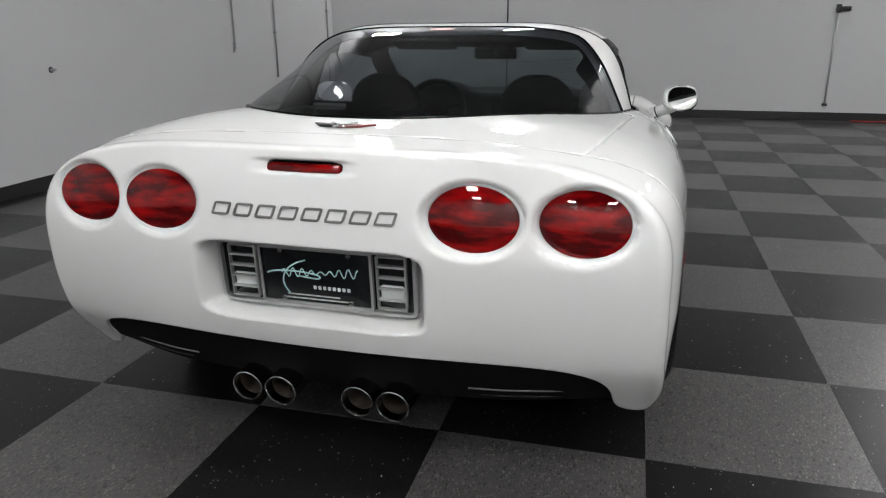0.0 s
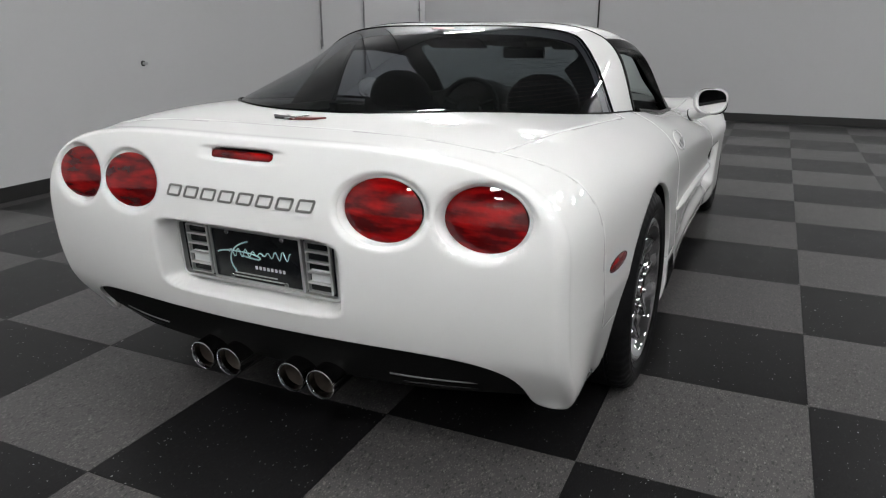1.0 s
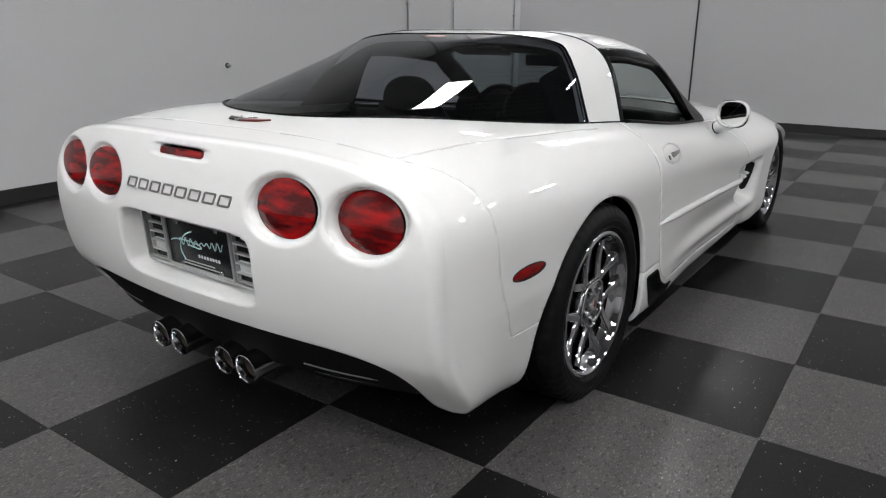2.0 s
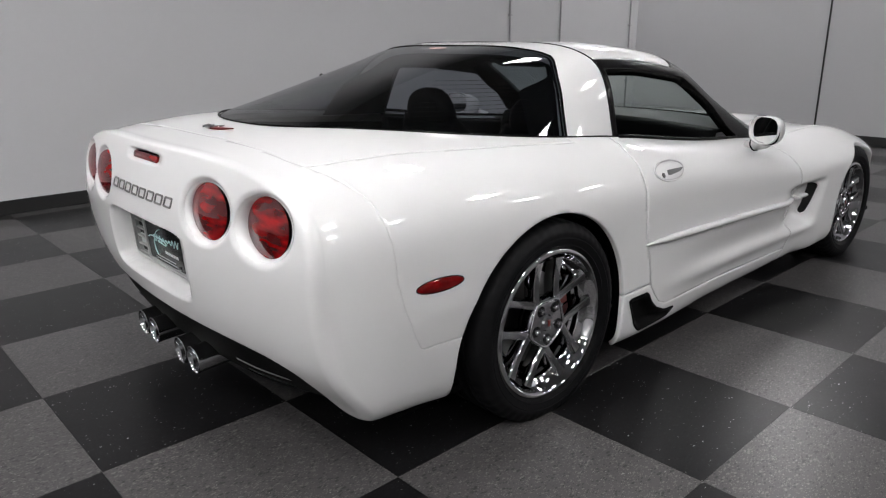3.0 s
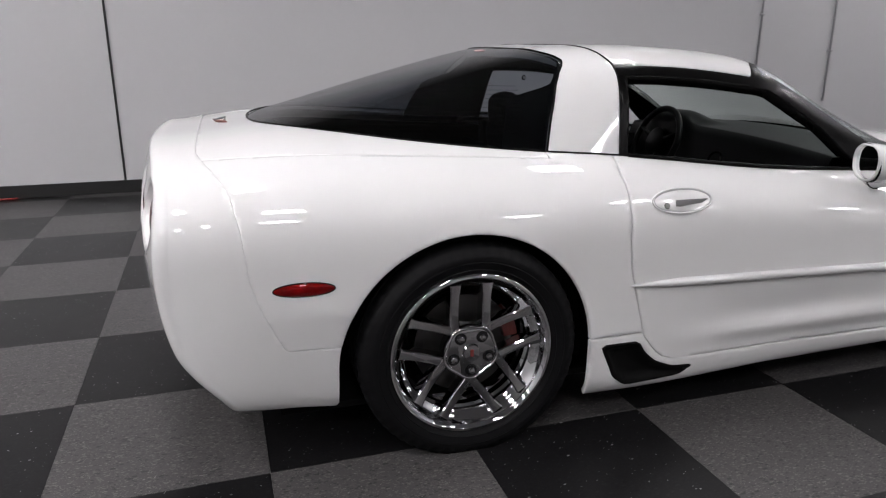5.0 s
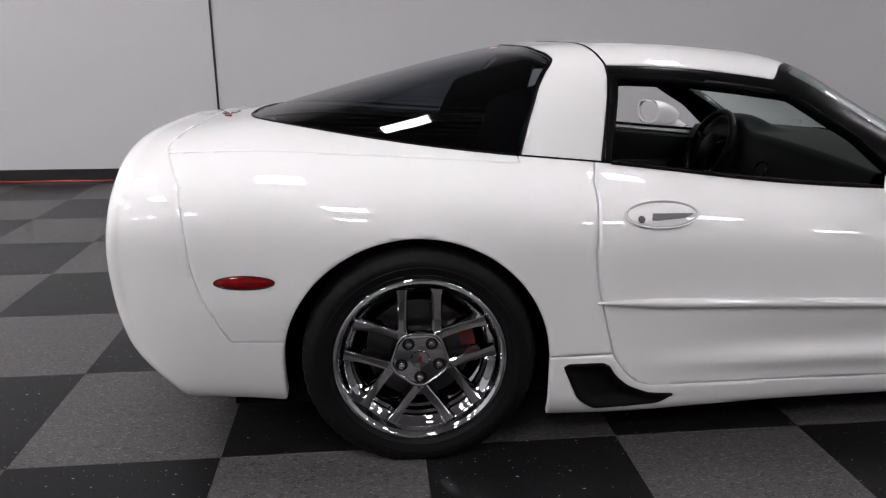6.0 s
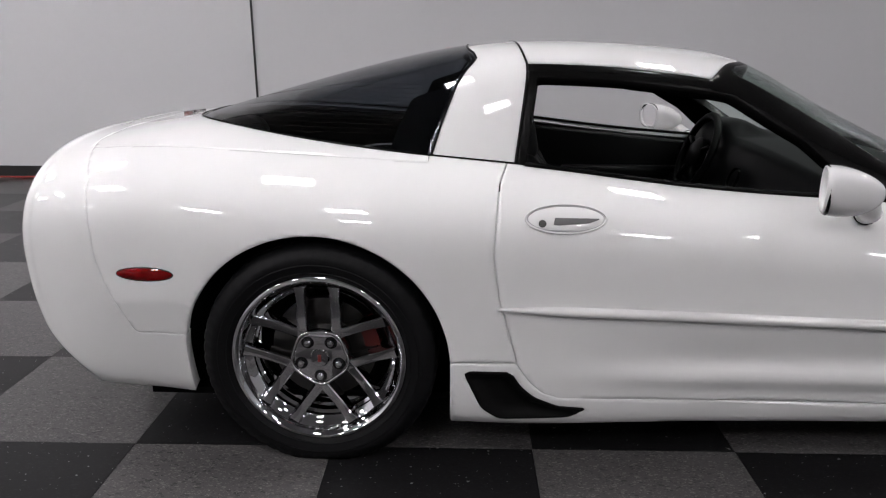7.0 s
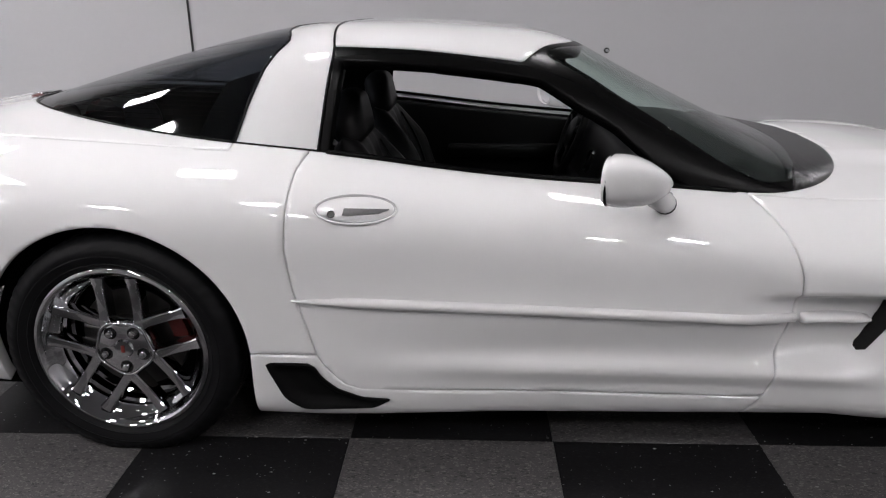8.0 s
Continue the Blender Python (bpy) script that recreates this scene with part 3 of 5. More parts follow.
def polygon(points):
    """How far a point of the flank lies inside an outline given as (y, z) pairs."""
    pts = np.array(points, float)

    def field(v):
        p = v[:, 1:3]
        best, odd = np.full(len(p), 9.0), np.zeros(len(p), bool)
        for a, b in zip(pts, np.roll(pts, -1, 0)):
            e = b - a
            t = np.clip(((p - a) @ e) / (e @ e), 0, 1)
            best = np.minimum(best, np.hypot(*(p - a - t[:, None] * e).T))
            odd ^= ((a[1] > p[:, 1]) != (b[1] > p[:, 1])) & (p[:, 0] < (b[0] - a[0]) * (p[:, 1] - a[1]) / (b[1] - a[1] + 1e-12) + a[0])
        return np.where(odd, best, -best)
    return field


def rounded_outline(points, r=0.012, steps=4):
    out = []
    pts = [Vector(p) for p in points]
    for i, p in enumerate(pts):
        a, c = (pts[i - 1] - p), (pts[(i + 1) % len(pts)] - p)
        k = min(r, a.length * 0.45, c.length * 0.45)
        p0, p2 = p + a.normalized() * k, p + c.normalized() * k
        for j in range(steps + 1):
            t = j / steps
            q = p0 * (1 - t) ** 2 + p * 2 * t * (1 - t) + p2 * t ** 2
            out.append((q.x, q.y))
    return out


in_scoop = polygon(rounded_outline([(0.413, 0.300), (0.548, 0.299), (0.572, 0.258), (0.612, 0.222), (0.682, 0.192), (0.768, 0.184), (0.715, 0.153), (0.515, 0.145), (0.465, 0.185)]))
in_vent = polygon(rounded_outline([(2.022, 0.350), (2.040, 0.332), (2.114, 0.486), (2.110, 0.498), (2.080, 0.498)], 0.012))

def soft_least(a, b, r):
    """The lesser of two fields, rounded where they cross."""
    h = np.clip(0.5 + 0.5 * (b - a) / r, 0, 1)
    return b * (1 - h) + a * h - r * h * (1 - h)


GAP, LIP = 0.0042, 0.014
car = new("sports_car")
tagged(car, "white two-seat sports coupe with tinted hatch glass on checkered tiles", "car")
car.matrix_basis = pose(0.0445, 0.005, 0, 0, 0, -1.0)

whole = body_skin()
shell = whole.keep(lambda v: np.minimum(LOW_EDGE(v), np.minimum(arch(v, -0.005, 0.305, 0.384), arch(v, 2.645, 0.296, 0.348)))).keep(outside_cabin, 0.002)

tail = shell.keep(lambda v: -ahead_of_tail(v), 0.0012).keep(lambda v: -v[:, 1]).keep(lambda v: soft_least(LOW_EDGE(v), diffuser_gap(v), 0.04))
for light in TAIL_LIGHTS:
    tail = tail.keep(lambda v: np.where(v[:, 1] < -0.6, (oval(v[:, 0], v[:, 2], light) - RECESS_RIM) * 0.1, 1))
tail = tail.keep(lambda v: np.where(v[:, 1] < -0.7, (stop_box(v[:, 0], v[:, 2]) - 1) * 0.02, 1))
rear_bumper = part("rear_bumper", tail.bm(0.03, 0.0015), PAINT, car, "white rounded rear bumper with recessed lamps")
front = shell.keep(lambda v: ahead_of_tail(v), 0.0012)
hatch = front.keep(in_hatch, 0.0028).keep(lambda v: v[:, 2] - 0.7)
part("hatch_lid", hatch.bm(LIP), PAINT, car)
for side in (1, -1):
    flank = front.keep(lambda v: side * v[:, 0])
    part("quarter_panel", flank.keep(lambda v: -in_hatch(v), 0.0028).keep(lambda v: -in_door(v), GAP).keep(lambda v: 1.0 - v[:, 1]).keep(lambda v: v[:, 2] - 0.325, GAP).bm(LIP), PAINT, car)
    part("door", flank.keep(in_door, GAP).bm(LIP), PAINT, car, "white door with the window lowered")
    part("rocker_panel", flank.keep(lambda v: np.minimum(v[:, 1], 0.325 - v[:, 2]), GAP).keep(lambda v: -in_door(v), GAP).keep(lambda v: seam_front_door(v[:, 2]) - v[:, 1], GAP).keep(lambda v: -in_scoop(v), 0.001).bm(LIP), PAINT, car)
    part("front_fender", flank.keep(lambda v: v[:, 1] - seam_front_door(v[:, 2]), GAP).keep(lambda v: np.maximum(side * v[:, 0] - 0.70, 0.5 - v[:, 2]), GAP).keep(lambda v: 3.2 - v[:, 1], GAP).keep(lambda v: -in_vent(v)).bm(0.02), PAINT, car)
for side in (1, -1):
    # white jamb just inside the upright door gaps
    jamb = front.keep(lambda v: side * v[:, 0] - 0.6).keep(lambda v: 0.03 - np.abs(np.minimum(v[:, 1] - seam_rear_door(v[:, 2]), seam_front_door(v[:, 2]) - v[:, 1]))).keep(lambda v: np.minimum(v[:, 2] - 0.24, 0.80 - v[:, 2]))
    for end in (1, -1):
        jb = jamb.keep(lambda v: end * (v[:, 1] - 1.2)).bm()
        for w in jb.verts:
            w.co -= w.normal * 0.008
        part("door_jamb", jb, PAINT, car)
part("hood", front.keep(lambda v: np.minimum(0.70 - np.abs(v[:, 0]), v[:, 1] - 1.7), GAP).keep(lambda v: np.minimum(v[:, 2] - 0.5, 3.2 - v[:, 1]), GAP).bm(LIP), PAINT, car)
part("front_bumper", front.keep(lambda v: v[:, 1] - 3.2, GAP).bm(LIP), PAINT, car)

# ---------------------------------------------------------------- the cabin
roof_line = spline((-0.565, 0.934), (-0.26, 1.022), (0.08, 1.112), (0.42, 1.178), (0.80, 1.191), (1.084, 1.173), (1.28, 1.137), (1.467, 1.045), (1.655, 0.952), (1.82, 0.874), (1.95, 0.824), (2.06, 0.799), (2.17, 0.785))
cabin_power = spline((-0.565, 2.2), (0.0, 2.9), (0.25, 3.6), (0.40, 4.5), (0.6, 5.0), (1.15, 4.4), (1.5, 3.4), (2.17, 2.4))
cabin_lean = spline((-0.565, 0.26), (0.0, 0.27), (0.25, 0.24), (0.40, 0.20), (0.6, 0.15), (1.15, 0.14), (1.6, 0.11), (2.17, 0.08))
roof_edge = spline((0.5, 1.124), (0.6, 1.126), (0.73, 1.123), (0.86, 1.115), (0.99, 1.101), (1.13, 1.082), (1.3, 1.05))


def body_top(x, y):
    n = power_up(y)
    return waist(y) + (crown(y) - waist(y)) * (1 - np.clip(x / half_width(y), 0, 1) ** n) ** (1 / n)


def cabin_skin():
    ys = np.concatenate([-0.5645 + 0.36 * np.linspace(0, 1, 48) ** 2, np.linspace(-0.19, 1.75, 172), 2.1695 - 0.41 * np.linspace(1, 0, 44) ** 2])
    rows = []
    for y in ys:
        xb = float(footprint(y))
        zb = float(body_top(xb, y)) - 0.004
        zt, n = max(float(roof_line(y)), zb + 0.001), float(cabin_power(y))
        a = np.linspace(0, 1, 300) ** 2 * np.pi / 2
        a = np.unique(np.round(np.concatenate([a, np.pi / 2 - a]), 9))
        h = np.sin(a).clip(0) ** (2 / n)
        p = np.stack([xb * (1 - float(cabin_lean(y)) * h) * np.cos(a).clip(0) ** (2 / n), zb + (zt - zb) * h], 1)
        s = np.concatenate([[0], np.cumsum(np.hypot(*np.diff(p, axis=0).T))])
        q = np.linspace(0, s[-1], 81)
        x, z = np.interp(q, s, p[:, 0]), np.interp(q, s, p[:, 1])
        rows.append(np.stack([np.concatenate([x, -x[-2::-1]]), np.full(161, y), np.concatenate([z, z[-2::-1]])], 1))
    grid = np.array(rows)
    n, m = grid.shape[:2]
    i, j = np.meshgrid(np.arange(n - 1), np.arange(m - 1), indexing="ij")
    a = i * m + j
    return Skin(grid.reshape(-1, 3), np.stack([a, a + m, a + m + 1, a + 1], -1).reshape(-1, 4))


hatch_edge = ramp((0.6, 0.23), (0.862, 0.309), (0.965, 0.342), (1.066, 0.382), (1.105, 0.408), (1.125, 0.428), (1.14, 0.440), (1.155, 0.432), (1.165, 0.415), (1.2, 0.39))
roof_seam = ramp((0.6, 0.531), (0.84, 0.552), (1.10, 0.588), (1.128, 0.588), (1.168, 0.574), (1.2, 0.563))
screen_top = spline((0.0, 1.335), (0.3, 1.295), (0.45, 1.235), (0.5, 1.195), (0.6, 1.125), (0.70, 1.00))
pillar_low = ramp((0.70, 1.66), (0.75, 1.60), (0.81, 1.50), (0.914, 1.385), (0.97, 1.285), (1.035, 1.185), (1.065, 1.13), (1.085, 1.07), (1.10, 0.96), (1.2, 0.62))
pillar_up = ramp((0.70, 1.87), (0.759, 1.78), (0.829, 1.65), (0.927, 1.495), (0.999, 1.37), (1.097, 1.19), (1.2, 1.16))
cabin = cabin_skin()
back_glass = cabin.keep(lambda v: hatch_edge(v[:, 2]) - v[:, 1], 0.002)
part("rear_window", back_glass.bm(0.004, 0.0005), DARK_GLASS, car, "dark tinted wraparound rear window")
part("roof_pillar", cabin.keep(lambda v: v[:, 1] - hatch_edge(v[:, 2]), 0.002).keep(lambda v: roof_seam(v[:, 2]) - v[:, 1], GAP).bm(0.03), PAINT, car, "white roof hoop behind the doors")
fore = cabin.keep(lambda v: v[:, 1] - roof_seam(v[:, 2]), GAP)
roof_field = lambda v: np.minimum(v[:, 2] - roof_edge(v[:, 1]), screen_top(np.abs(v[:, 0])) - v[:, 1])
part("roof_panel", fore.keep(roof_field, GAP).bm(0.03), PAINT, car, "white removable roof panel")


def in_window(v):
    y, z = v[:, 1], v[:, 2]
    top = roof_edge(y) - 0.034
    return np.minimum(np.minimum(top - z, pillar_low(z) - y), y - roof_seam(z) - 0.028)


def in_screen(v):
    x, y, z = np.abs(v[:, 0]), v[:, 1], v[:, 2]
    return soft_least(soft_least(np.minimum(y - screen_top(x) - 0.03, y - pillar_up(z) - 0.010), 2.0 - 0.24 * x ** 2 - y, 0.05), above_base(v), 0.03)


def above_base(v):
    return v[:, 2] - body_top(np.abs(v[:, 0]), v[:, 1]) - 0.022


def ahead_of_screen(v):
    return v[:, 1] - 2.0 + 0.24 * v[:, 0] ** 2 - 0.002


frame_skin = fore.keep(lambda v: -roof_field(v), 0).keep(lambda v: -in_window(v)).keep(lambda v: -in_screen(v))
part("window_frame", frame_skin.keep(lambda v: -ahead_of_screen(v)).bm(0.035), BLACK_TRIM, car, "black windscreen pillars, header and seals")
part("cowl_panel", frame_skin.keep(ahead_of_screen).bm(), BLACK_COWL, car, "glossy black cowl at the foot of the windscreen")
part("windscreen", fore.keep(lambda v: in_screen(v), -0.002).bm(0.004, 0.0005), CLEAR_GLASS, car, "clear green-tinted windscreen")

# black inner skin, tail box and floor pan added to block light at gaps
liner = whole.keep(lambda v: np.minimum(LOW_EDGE(v), np.minimum(arch(v, -0.005, 0.305, 0.40), arch(v, 2.645, 0.296, 0.37)))).keep(outside_cabin, 0.03).keep(lambda v: v[:, 1] + 0.60)
lb = liner.bm()
for w in lb.verts:
    w.co -= w.normal * 0.05
part("inner_structure", lb, LINER, car)
part("tail_blocker", block(-0.62, 0.62, -0.74, -0.66, 0.30, 0.80, 0.03), LINER, car)
part("floor_pan", block(-0.80, 0.80, -0.55, 3.3, 0.145, 0.165), LINER, car)


# ---------------------------------------------------------------- wheels
def tyre_mesh(r=0.336, w=0.275, rim=0.240):
    h = w / 2
    prof = [(rim, -h * 0.80), (rim + 0.012, -h * 0.90), (rim + 0.022, -h * 0.955), (rim + 0.024, -h * 0.945), (rim + 0.045, -h * 1.0), (rim + 0.048, -h * 0.99), (rim + 0.052, -h * 1.0), (r - 0.030, -h * 0.97), (r - 0.026, -h * 0.945), (r - 0.012, -h * 0.90), (r - 0.002, -h * 0.78)]
    for g in (-0.5, -0.17, 0.17, 0.5):
        c = g * h
        prof += [(r, c - 0.007), (r - 0.007, c - 0.005), (r - 0.007, c + 0.005), (r, c + 0.007)]
    prof += [(r - 0.002, h * 0.78), (r - 0.012, h * 0.90), (r - 0.026, h * 0.945), (r - 0.030, h * 0.97), (rim + 0.052, h * 1.0), (rim + 0.048, h * 0.99), (rim + 0.045, h * 1.0), (rim + 0.024, h * 0.945), (rim + 0.022, h * 0.955), (rim + 0.012, h * 0.90), (rim, h * 0.80)]
    b = lathe(prof, 216)
    # cross grooves in the shoulders
    for v in b.verts:
        d = math.hypot(v.co.y, v.co.z)
        if abs(v.co.x) > 0.53 * h and d > r - 0.032:
            a = math.degrees(math.atan2(v.co.z, v.co.y)) / (360 / 216) + 0.25 + (1 if v.co.x > 0 else 0)
            if int(a + 432) % 4 == 0:
                k = 1 - 0.003 / d
                v.co.y *= k
                v.co.z *= k
    return b


def wheel(x, y, side, r=0.329, w=0.275, rim=0.252, high=0.310):
    """A chrome five-pair-spoke wheel with tyre, disc and caliper; its face looks along side."""
    hub = new("wheel")
    hub.parent = car
    hub.matrix_basis = pose(x, y, high, 0, 0, 0 if side > 0 else 180)
    tb = tyre_mesh(r, w, rim - 0.004)
    for v in tb.verts:
        v.co.z = max(v.co.z, 0.0004 - high)
    part("tyre", tb, RUBBER, hub, "black low-profile tyre")
    f = w / 2 - 0.010
    prof = [(rim - 0.008, -w / 2 + 0.02), (rim - 0.03, -w / 2 + 0.05), (rim - 0.045, 0.0), (rim - 0.037, 0.006), (rim - 0.037, f - 0.105), (rim - 0.047, f - 0.098), (rim - 0.047, f - 0.080), (rim - 0.039, f - 0.074), (rim - 0.040, f - 0.056), (rim - 0.046, f - 0.050), (rim - 0.042, f - 0.044), (rim - 0.032, f - 0.038), (rim - 0.022, f - 0.027), (rim - 0.016, f - 0.012), (rim - 0.010, f - 0.003), (rim - 0.006, f), (rim + 0.002, f - 0.001), (rim + 0.008, f - 0.006), (rim + 0.010, f - 0.016), (rim + 0.004, f - 0.026)]
    part("rim", lathe(prof, 84), RIM_CHROME, hub, "polished chrome rim")
    face_x = f - 0.019
    for k in range(5):
        for s in (-1, 1):
            # from the valley between two pairs at the hub out to the rim
            a = Vector((-s * 0.0495, 0.064))
            c = Vector((-s * 0.049, math.sqrt((rim - 0.026) ** 2 - 0.049 ** 2)))
            d = (c - a).normalized()
            nrm = Vector((-d.y, d.x))
            b = bmesh.new()
            rings = []
            for q in np.linspace(0, 1, 9):
                p = a + (c - a) * q
                half = 0.0150 + 0.003 * max(0, 0.25 - q) * 4 + 0.005 * max(0, q - 0.82) * 5.5
                fr = face_x - 0.006 - 0.007 * math.sin(q * math.pi) + 0.006 * q
                ring = []
                for h, dx in ((-1.0, -0.042), (-1.0, -0.010), (-0.90, -0.0045), (-0.70, -0.0006), (0.0, 0.0), (0.70, -0.0006), (0.90, -0.0035), (1.0, -0.010), (1.0, -0.042)):
                    w2 = p + nrm * half * h
                    ring.append(b.verts.new((fr + dx, w2.x, w2.y)))
                rings.append(ring)
            for r0, r1 in zip(rings, rings[1:]):
                for j in range(9):
                    b.faces.new((r0[j], r0[(j + 1) % 9], r1[(j + 1) % 9], r1[j]))
            b.faces.new(rings[0])
            b.faces.new(rings[-1])
            bmesh.ops.recalc_face_normals(b, faces=b.faces)
            for face in b.faces:
                face.smooth = True
            sharpen(b, 32)
            b.transform(Matrix.Rotation(radians(72 * k), 4, "X"))
            part("spoke", b, CHROME, hub)
    part("hub_plate", lathe([(0.001, face_x - 0.004), (0.072, face_x - 0.004), (0.079, face_x - 0.007), (0.084, face_x - 0.016), (0.085, face_x - 0.05), (0.001, face_x - 0.05)], 40), CHROME, hub)
    edge = [(face_x - 0.005, 0.082 * math.cos(a) * (0.97 + 0.05 * math.cos(5 * (a - radians(90)) + math.pi)), 0.082 * math.sin(a) * (0.97 + 0.05 * math.cos(5 * (a - radians(90)) + math.pi))) for a in np.linspace(0, 2 * math.pi, 61)[:-1]]
    part("hub_edge", tube(edge, 0.0045, 8, closed=True), CHROME, hub)
    part("centre_cap", lathe([(0.001, face_x + 0.003), (0.024, face_x + 0.002), (0.028, face_x - 0.004)], 32), CHROME, hub)
    part("cap_badge", block(face_x + 0.003, face_x + 0.0055, -0.005, 0.005, -0.010, 0.012, 0.001), RED_PAINT, hub, "small red badge")
    for k in range(5):
        a = radians(90 + 36 + 72 * k)
        nut = lathe([(0.001, 0.012), (0.008, 0.011), (0.0105, 0.006), (0.0105, -0.004)], 6 * 3)
        nut.transform(Matrix.Translation((face_x - 0.002, 0.057 * math.cos(a), 0.057 * math.sin(a))))
        part("lug_nut", nut, CHROME, hub)
    part("brake_disc", lathe([(0.06, 0.03), (0.155, 0.03), (0.155, 0.005), (0.06, 0.005)], 48, close=True), STEEL, hub)
    cal = lathe([(0.125, 0.050), (0.168, 0.050), (0.168, -0.02), (0.125, -0.02)], 12, close=True, arc=28, start=6 if side > 0 else 146)
    part("brake_caliper", cal, RED_PAINT, hub, "red brake caliper")
    # flat black rings painted on the hub for the shade in the lug holes
    for k in range(5):
        well = lathe([(0.0105, 0.0), (0.0185, 0.0)], 18, "z")
        a = radians(90 + 36 + 72 * k)
        well.transform(Matrix.Translation((face_x - 0.0035, 0.057 * math.cos(a), 0.057 * math.sin(a))) @ Matrix.Rotation(radians(90), 4, "Y"))
        part("lug_hole_shade", well, BLACK_GLOSS, hub)
    part("backing", lathe([(0.02, -0.03), (rim - 0.045, -0.03)], 32), LINER, hub)
    return hub


for side in (1, -1):
    wheel(side * 0.795, 0.002, side, 0.338, 0.275, 0.2445, 0.319)
    wheel(side * 0.782, 2.645, side, 0.322, 0.245, 0.226, 0.303)
for side in (1, -1):
    for cy, r in ((-0.006, 0.398), (2.645, 0.372)):
        tub = lathe([(r, side * (0.84 if cy < 1 else 0.77)), (r, side * 0.50), (0.02, side * 0.50)], 36, arc=200, start=-10)
        tub.transform(Matrix.Translation((0, cy, 0.29)))
        part("wheel_well", tub, LINER, car)


# ---------------------------------------------------------------- tail details
# Brightness bands from inside the lamp are put into the lens colour as noise.
def lens_material(name, dark, bright, stretch):
    m = material(name, bright, 0.12, coat=1.0, coat_rough=0.01, spec=0.0)
    t, p, add = nodes_of(m)
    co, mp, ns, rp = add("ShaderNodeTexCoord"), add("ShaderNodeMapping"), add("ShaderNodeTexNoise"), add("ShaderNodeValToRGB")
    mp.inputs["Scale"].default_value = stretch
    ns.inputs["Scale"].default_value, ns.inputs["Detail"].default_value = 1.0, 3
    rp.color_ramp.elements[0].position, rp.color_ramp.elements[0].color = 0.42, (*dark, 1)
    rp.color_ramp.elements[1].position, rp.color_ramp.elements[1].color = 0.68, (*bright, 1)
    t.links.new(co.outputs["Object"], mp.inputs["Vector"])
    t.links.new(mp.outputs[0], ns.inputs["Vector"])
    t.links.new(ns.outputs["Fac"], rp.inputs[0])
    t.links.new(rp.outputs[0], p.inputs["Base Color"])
    return m


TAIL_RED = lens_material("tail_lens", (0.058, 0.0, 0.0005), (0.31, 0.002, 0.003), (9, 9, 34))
MARKER_RED = lens_material("marker_lens", (0.13, 0.0006, 0.001), (0.24, 0.001, 0.002), (14, 20, 20))
CLEAR_PLASTIC = material("frame_plastic", (0.52, 0.525, 0.525), 0.28, 0.7, coat=0.5)
PLATE_BLACK = material("plate_black", (0.006, 0.007, 0.008), 0.25, spec=0.2)
PALE_TEAL = material("pale_teal_print", (0.50, 0.72, 0.72), 0.4)
PALE_PRINT_GLARE = material("pale_print_glare", (0.6, 0.62, 0.62), 0.4)


def lens_plane(light, z):
    """Where a lens lies: straight across the car, level with the tail at its outer edge."""
    cx, cz, rx, rz = light
    return float(tail_face(np.float64(abs(cx) + rx), np.float64(cz))) - 0.008 + 0.8 * float(tail_y(np.float64(z)) - tail_y(np.float64(cz)))


def dome(light, sink, bulge, rings=10, steps=48, scale=1.0):
    """An oval lens set straight across the car, bulging a little."""
    cx, cz, rx, rz = light
    b = bmesh.new()
    rows = []
    for i in range(rings + 1):
        q = i / rings * scale
        row = []
        for k in range(steps if i else 1):
            a = 2 * math.pi * k / steps
            x, z = cx + rx * q * math.cos(a), cz + rz * q * math.sin(a)
            row.append(b.verts.new((x, lens_plane(light, z) + sink - bulge * (1 - q * q), z)))
        rows.append(row)
    for k in range(steps):
        b.faces.new((rows[0][0], rows[1][k], rows[1][(k + 1) % steps]))
        for r0, r1 in zip(rows[1:], rows[2:]):
            b.faces.new((r0[k], r1[k], r1[(k + 1) % steps], r0[(k + 1) % steps]))
    bmesh.ops.recalc_face_normals(b, faces=b.faces)
    for face in b.faces:
        face.smooth = True
    return b


def recess(light, rings=10, steps=64):
    """The smooth wall from the bumper's oval opening in to the edge of the lens."""
    cx, cz, rx, rz = light
    b = bmesh.new()
    rows = []
    for i in range(rings + 1):
        q = i / rings
        scale = 1.0 + (RECESS_RIM + 0.012 - 1.0) * (1 - q) ** 2.2
        row = []
        for k in range(steps):
            a = 2 * math.pi * k / steps
            x, z = cx + rx * scale * math.cos(a), cz + rz * scale * math.sin(a)
            x, z = np.float64(x), np.float64(z)
            edge = float(tail_face(x, z)) + float(tail_relief(np.array([x]), np.array([z]))[0]) + 0.0004
            back = max(lens_plane(light, float(z)) + 0.016, edge + 0.004)
            row.append(b.verts.new((x, edge + (back - edge) * q ** 1.3, z)))
        rows.append(row)
    for r0, r1 in zip(rows, rows[1:]):
        for k in range(steps):
            b.faces.new((r0[k], r1[k], r1[(k + 1) % steps], r0[(k + 1) % steps]))
    bmesh.ops.recalc_face_normals(b, faces=b.faces)
    for face in b.faces:
        face.smooth = True
    return b


for light in TAIL_LIGHTS:
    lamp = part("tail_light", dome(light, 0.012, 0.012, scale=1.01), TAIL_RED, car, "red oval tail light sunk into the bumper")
    part("recess", recess(light), PAINT, lamp, "smooth white wall round the sunk lens")
    part("bowl", dome(light, 0.06, 0.0, scale=1.05), LINER, lamp)


